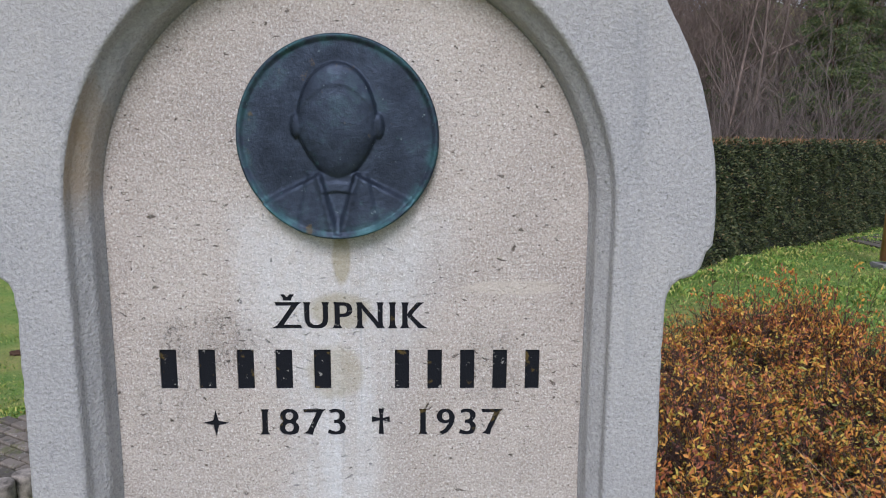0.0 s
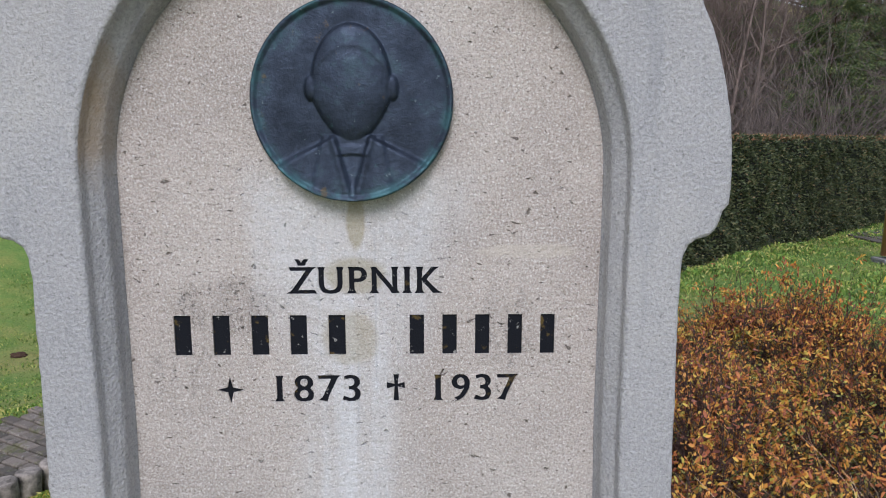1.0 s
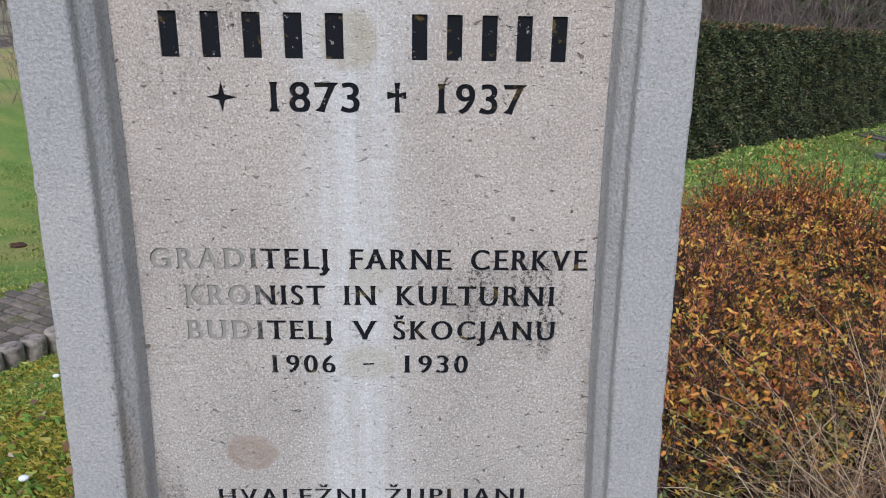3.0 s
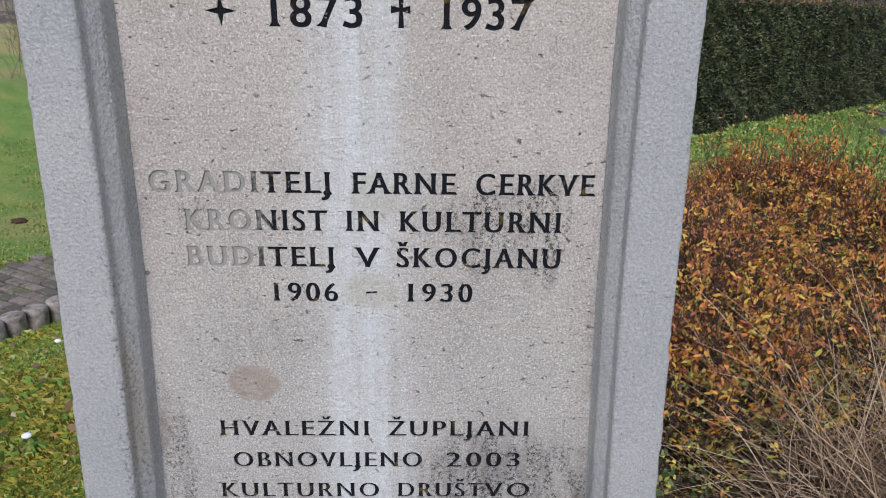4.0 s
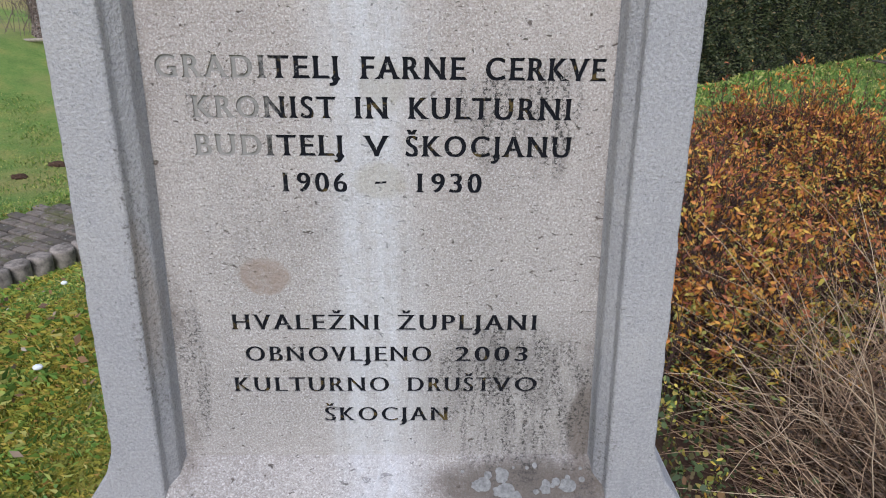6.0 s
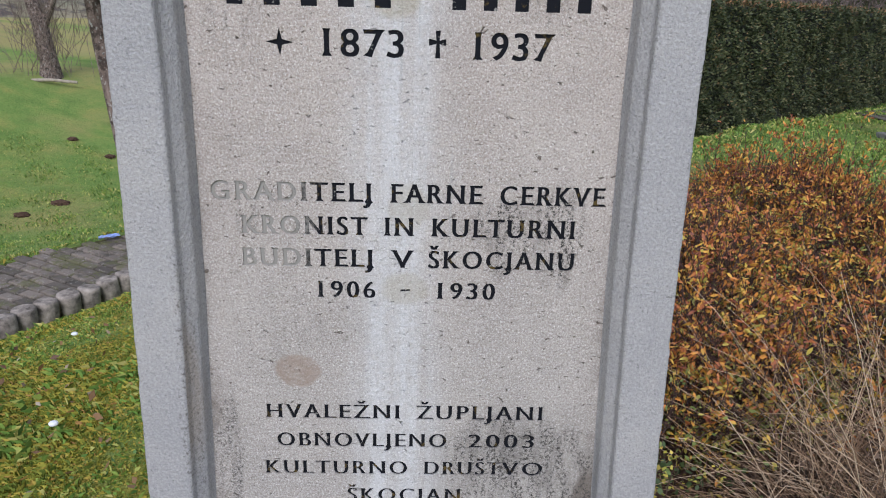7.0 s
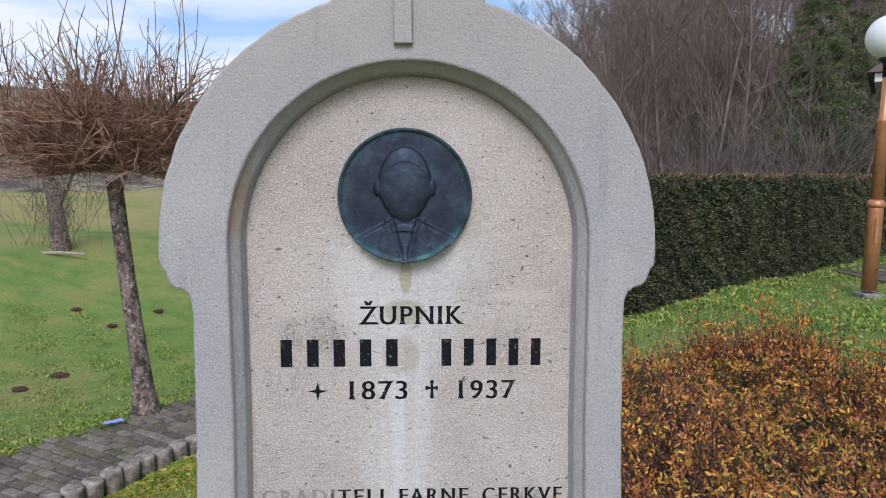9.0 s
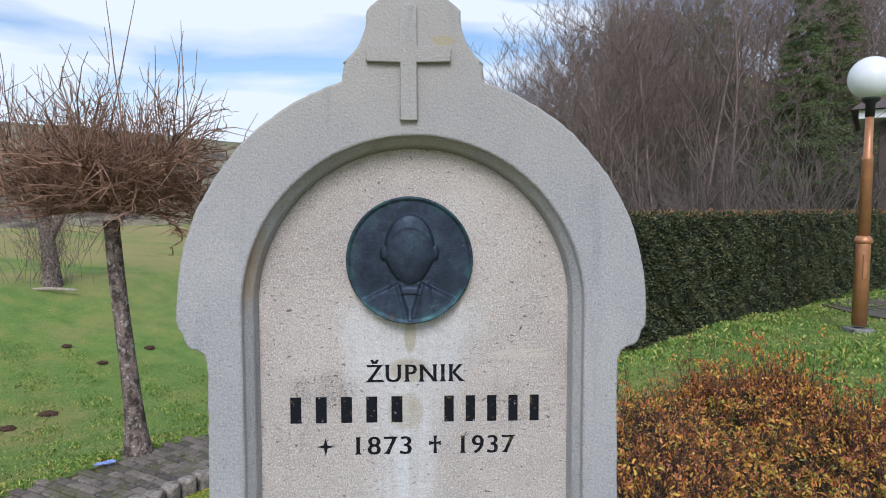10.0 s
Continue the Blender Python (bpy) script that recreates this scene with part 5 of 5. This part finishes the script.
def sprig(px, py, height, seed):
    """A thin low shoot with a few yellow-green leaves."""
    rg, r = random.Random(seed), np.random.default_rng(seed)
    t, P, D = Twigs(), [], []
    for _ in range(7):
        pts, rad, dd = t.shoot(rg, Vector((rg.gauss(0, 0.04), rg.gauss(0, 0.04), -0.02)), Vector((rg.gauss(0, 0.35), rg.gauss(0, 0.35), 1)), height * rg.uniform(0.6, 1.15), 0.0022, 5, 0.14, 0.0, 3, 0.4)
        for q in pts[1:]:
            for _k in range(3):
                P.append(tuple(q)), D.append((dd.x + rg.gauss(0, 0.8), dd.y + rg.gauss(0, 0.8), dd.z * 0.4 + rg.gauss(0, 0.5)))
    plant = tagged(empty("sprig", px, py, float(land(px, py))), "thin low shoot with yellow and green leaves", "plant", "sprigs beside the stone")
    part("stems", t.mesh("stems"), M_STEM, plant)
    P = np.array(P) + r.normal(0, 0.008, (len(P), 3))
    part("leaves", ovals("leaves", P, np.array(D), r.uniform(0.010, 0.022, len(P)), r.uniform(0.006, 0.011, len(P)), r), M_SPRIG, plant)


for k, (px, py, h) in enumerate(((0.58, 0.50, 0.26), (0.66, 0.78, 0.30), (0.80, 0.95, 0.32), (0.62, 1.02, 0.30), (0.95, 1.02, 0.30), (0.55, 0.22, 0.18), (0.74, 0.52, 0.20), (1.15, 1.10, 0.28))):
    sprig(px, py, h, 60 + k)


# dry grass tufts
def tuft(px, py, n, length, lean, seed):
    rg = random.Random(seed)
    t = Twigs()
    for _ in range(n):
        a, q = rg.uniform(0, 6.283), 0.13 * rg.random()
        p = Vector((q * math.cos(a), q * math.sin(a), 0))
        d = Vector((math.cos(a) * 0.5 + lean[0], math.sin(a) * 0.5 + lean[1], 0.75)) + Vector((rg.gauss(0, 0.42), rg.gauss(0, 0.42), rg.gauss(0, 0.3)))
        pts, rad, dd = t.shoot(rg, p, d, length * rg.uniform(0.25, 1.2), rg.uniform(0.0010, 0.0021), 6, 0.13, -0.10, 3, 0.4)
        if rg.random() < 0.5:
            t.shoot(rg, pts[3], dd + Vector((rg.gauss(0, 0.6), rg.gauss(0, 0.6), 0)), length * 0.25, 0.001, 3, 0.2, -0.1, 3, 0.4)
    ob = part("dry_grass", t.mesh("dry_grass"), M_STRAW)
    ob.location = (px, py, float(land(px, py)))
    tagged(ob, "arching tuft of dry straw-coloured grass in the bed", "dry grass", "dry grass tufts")


for k, (px, py, n, length, lean) in enumerate(((1.05, 0.20, 150, 0.60, -0.20), (1.26, 0.46, 210, 0.78, -0.24), (1.16, 0.74, 150, 0.66, -0.18), (1.52, 0.72, 210, 0.85, -0.22), (1.46, 0.26, 180, 0.74, -0.25), (1.82, 0.98, 180, 0.80, -0.22), (1.36, 1.02, 140, 0.66, -0.16))):
    tuft(px, py, n, length, (lean, 0.05), k + 1)
r = np.random.default_rng(44)
n = 9000
x, y = r.uniform(0.85, 1.9, n), r.uniform(0.0, 1.0, n)
P = np.stack([x, y, land(x, y) + r.uniform(0.0, 0.22, n) * ease(x, 0.8, 1.3)], 1)
D = r.normal(0, 1, (n, 3)) * np.array([[1, 1, 0.5]])
tagged(part("dead_leaves", cards("dead_leaves", P, D, r.uniform(0.02, 0.07, n), r.uniform(0.003, 0.010, n), r, 0.9), M_DEAD), "curled dead brown leaves caught in the dry grass", "dead leaves", kind="stuff")


# ---- the lamp ----
LX, LY = 6.18, 7.97
lz = float(land(LX, LY)) - 0.01
lamp = tagged(empty("street_lamp", LX, LY, lz), "copper brown lamp post with white opal globe on a concrete foot", "street lamp")
lamp.scale, lamp.rotation_euler = (1.11, 1.11, 1.11), (0, 0.018, 0)
part("foot", block(0.27, 0.27, 0.34, 0.02, (0, 0, -0.10)), M_CONCRETE, lamp, "rough concrete foot")
pole = part("pole", lathe([(0.088, 0.10), (0.086, 1.12), (0.083, 1.14)], 20), M_COPPER, lamp)
part("collar", lathe([(0.088, 1.13), (0.104, 1.145), (0.104, 1.175), (0.090, 1.21), (0.074, 1.23)], 20), M_COPPER, pole)
part("upper_pole", lathe([(0.072, 1.22), (0.062, 2.16), (0.066, 2.17), (0.066, 2.19), (0.050, 2.24), (0.046, 2.72)], 20), M_COPPER, lamp)
part("neck", lathe([(0.052, 2.70), (0.055, 2.86), (0.105, 2.90), (0.11, 2.93)], 20), M_BLACK, lamp, "black plastic neck")
bm = bmesh.new()
bmesh.ops.create_uvsphere(bm, u_segments=40, v_segments=24, radius=0.265, matrix=Matrix.Translation((0, 0, 3.17)))
for f in bm.faces:
    f.smooth = True
part("globe", bm, M_GLOBE, lamp, "white opal glass globe")
part("service_flap", block(0.05, 0.012, 0.30, 0.004, (-0.02, -0.088, 0.85)), M_COPPER, pole)

# paved spot beside the lamp
yard = tagged(empty("pavement", 7.6, 8.4, -0.2), "dark paved strip beside the lamp", "pavement", kind="structure")
pv, pf = [], []
for i in range(16):
    for j in range(9):
        x, y = 7.15 + i * 0.22, 8.45 + j * 0.22 + i * 0.13
        z = float(land(x, y)) + 0.03
        n0 = len(pv)
        pv += [(x, y, z), (x + 0.21, y + 0.124, z), (x + 0.21, y + 0.334, z), (x, y + 0.21, z), (x, y, z - 0.1), (x + 0.21, y + 0.124, z - 0.1), (x + 0.21, y + 0.334, z - 0.1), (x, y + 0.21, z - 0.1)]
        pf += [(n0, n0 + 1, n0 + 2, n0 + 3), (n0, n0 + 4, n0 + 5, n0 + 1), (n0 + 1, n0 + 5, n0 + 6, n0 + 2), (n0 + 3, n0 + 2, n0 + 6, n0 + 7), (n0, n0 + 3, n0 + 7, n0 + 4)]
ob = part("slabs", solid("slabs", pv, pf), M_PAVER, yard)
ob.matrix_parent_inverse = yard.matrix_basis.inverted()

# ---- the house behind the hedge ----
house = tagged(empty("house", 18.83, 18.74, -0.70), "house with dark tiled roof and white eaves behind the hedge", "house")
house.rotation_euler = (0, 0, radians(-35))
# wall painted as dark as the shade below the eaves
part("wall", block(8.0, 5.0, 5.2, 0.02, (0, 0, 2.2)), M_SHADED_WALL, house)
part("fascia", block(9.1, 6.1, 0.26, 0.02, (0, 0, 5.0)), M_WHITE, house, "white painted eaves board")
bm = bmesh.new()
v = [bm.verts.new(p) for p in ((-4.75, -3.25, 5.14), (4.75, -3.25, 5.14), (4.75, 3.25, 5.14), (-4.75, 3.25, 5.14), (-2.6, 0, 7.2), (2.6, 0, 7.2))]
for f in ((0, 1, 5, 4), (1, 2, 5), (2, 3, 4, 5), (3, 0, 4), (3, 2, 1, 0)):
    bm.faces.new([v[i] for i in f])
part("roof", bm, M_ROOF, house, "dark tiled hipped roof")
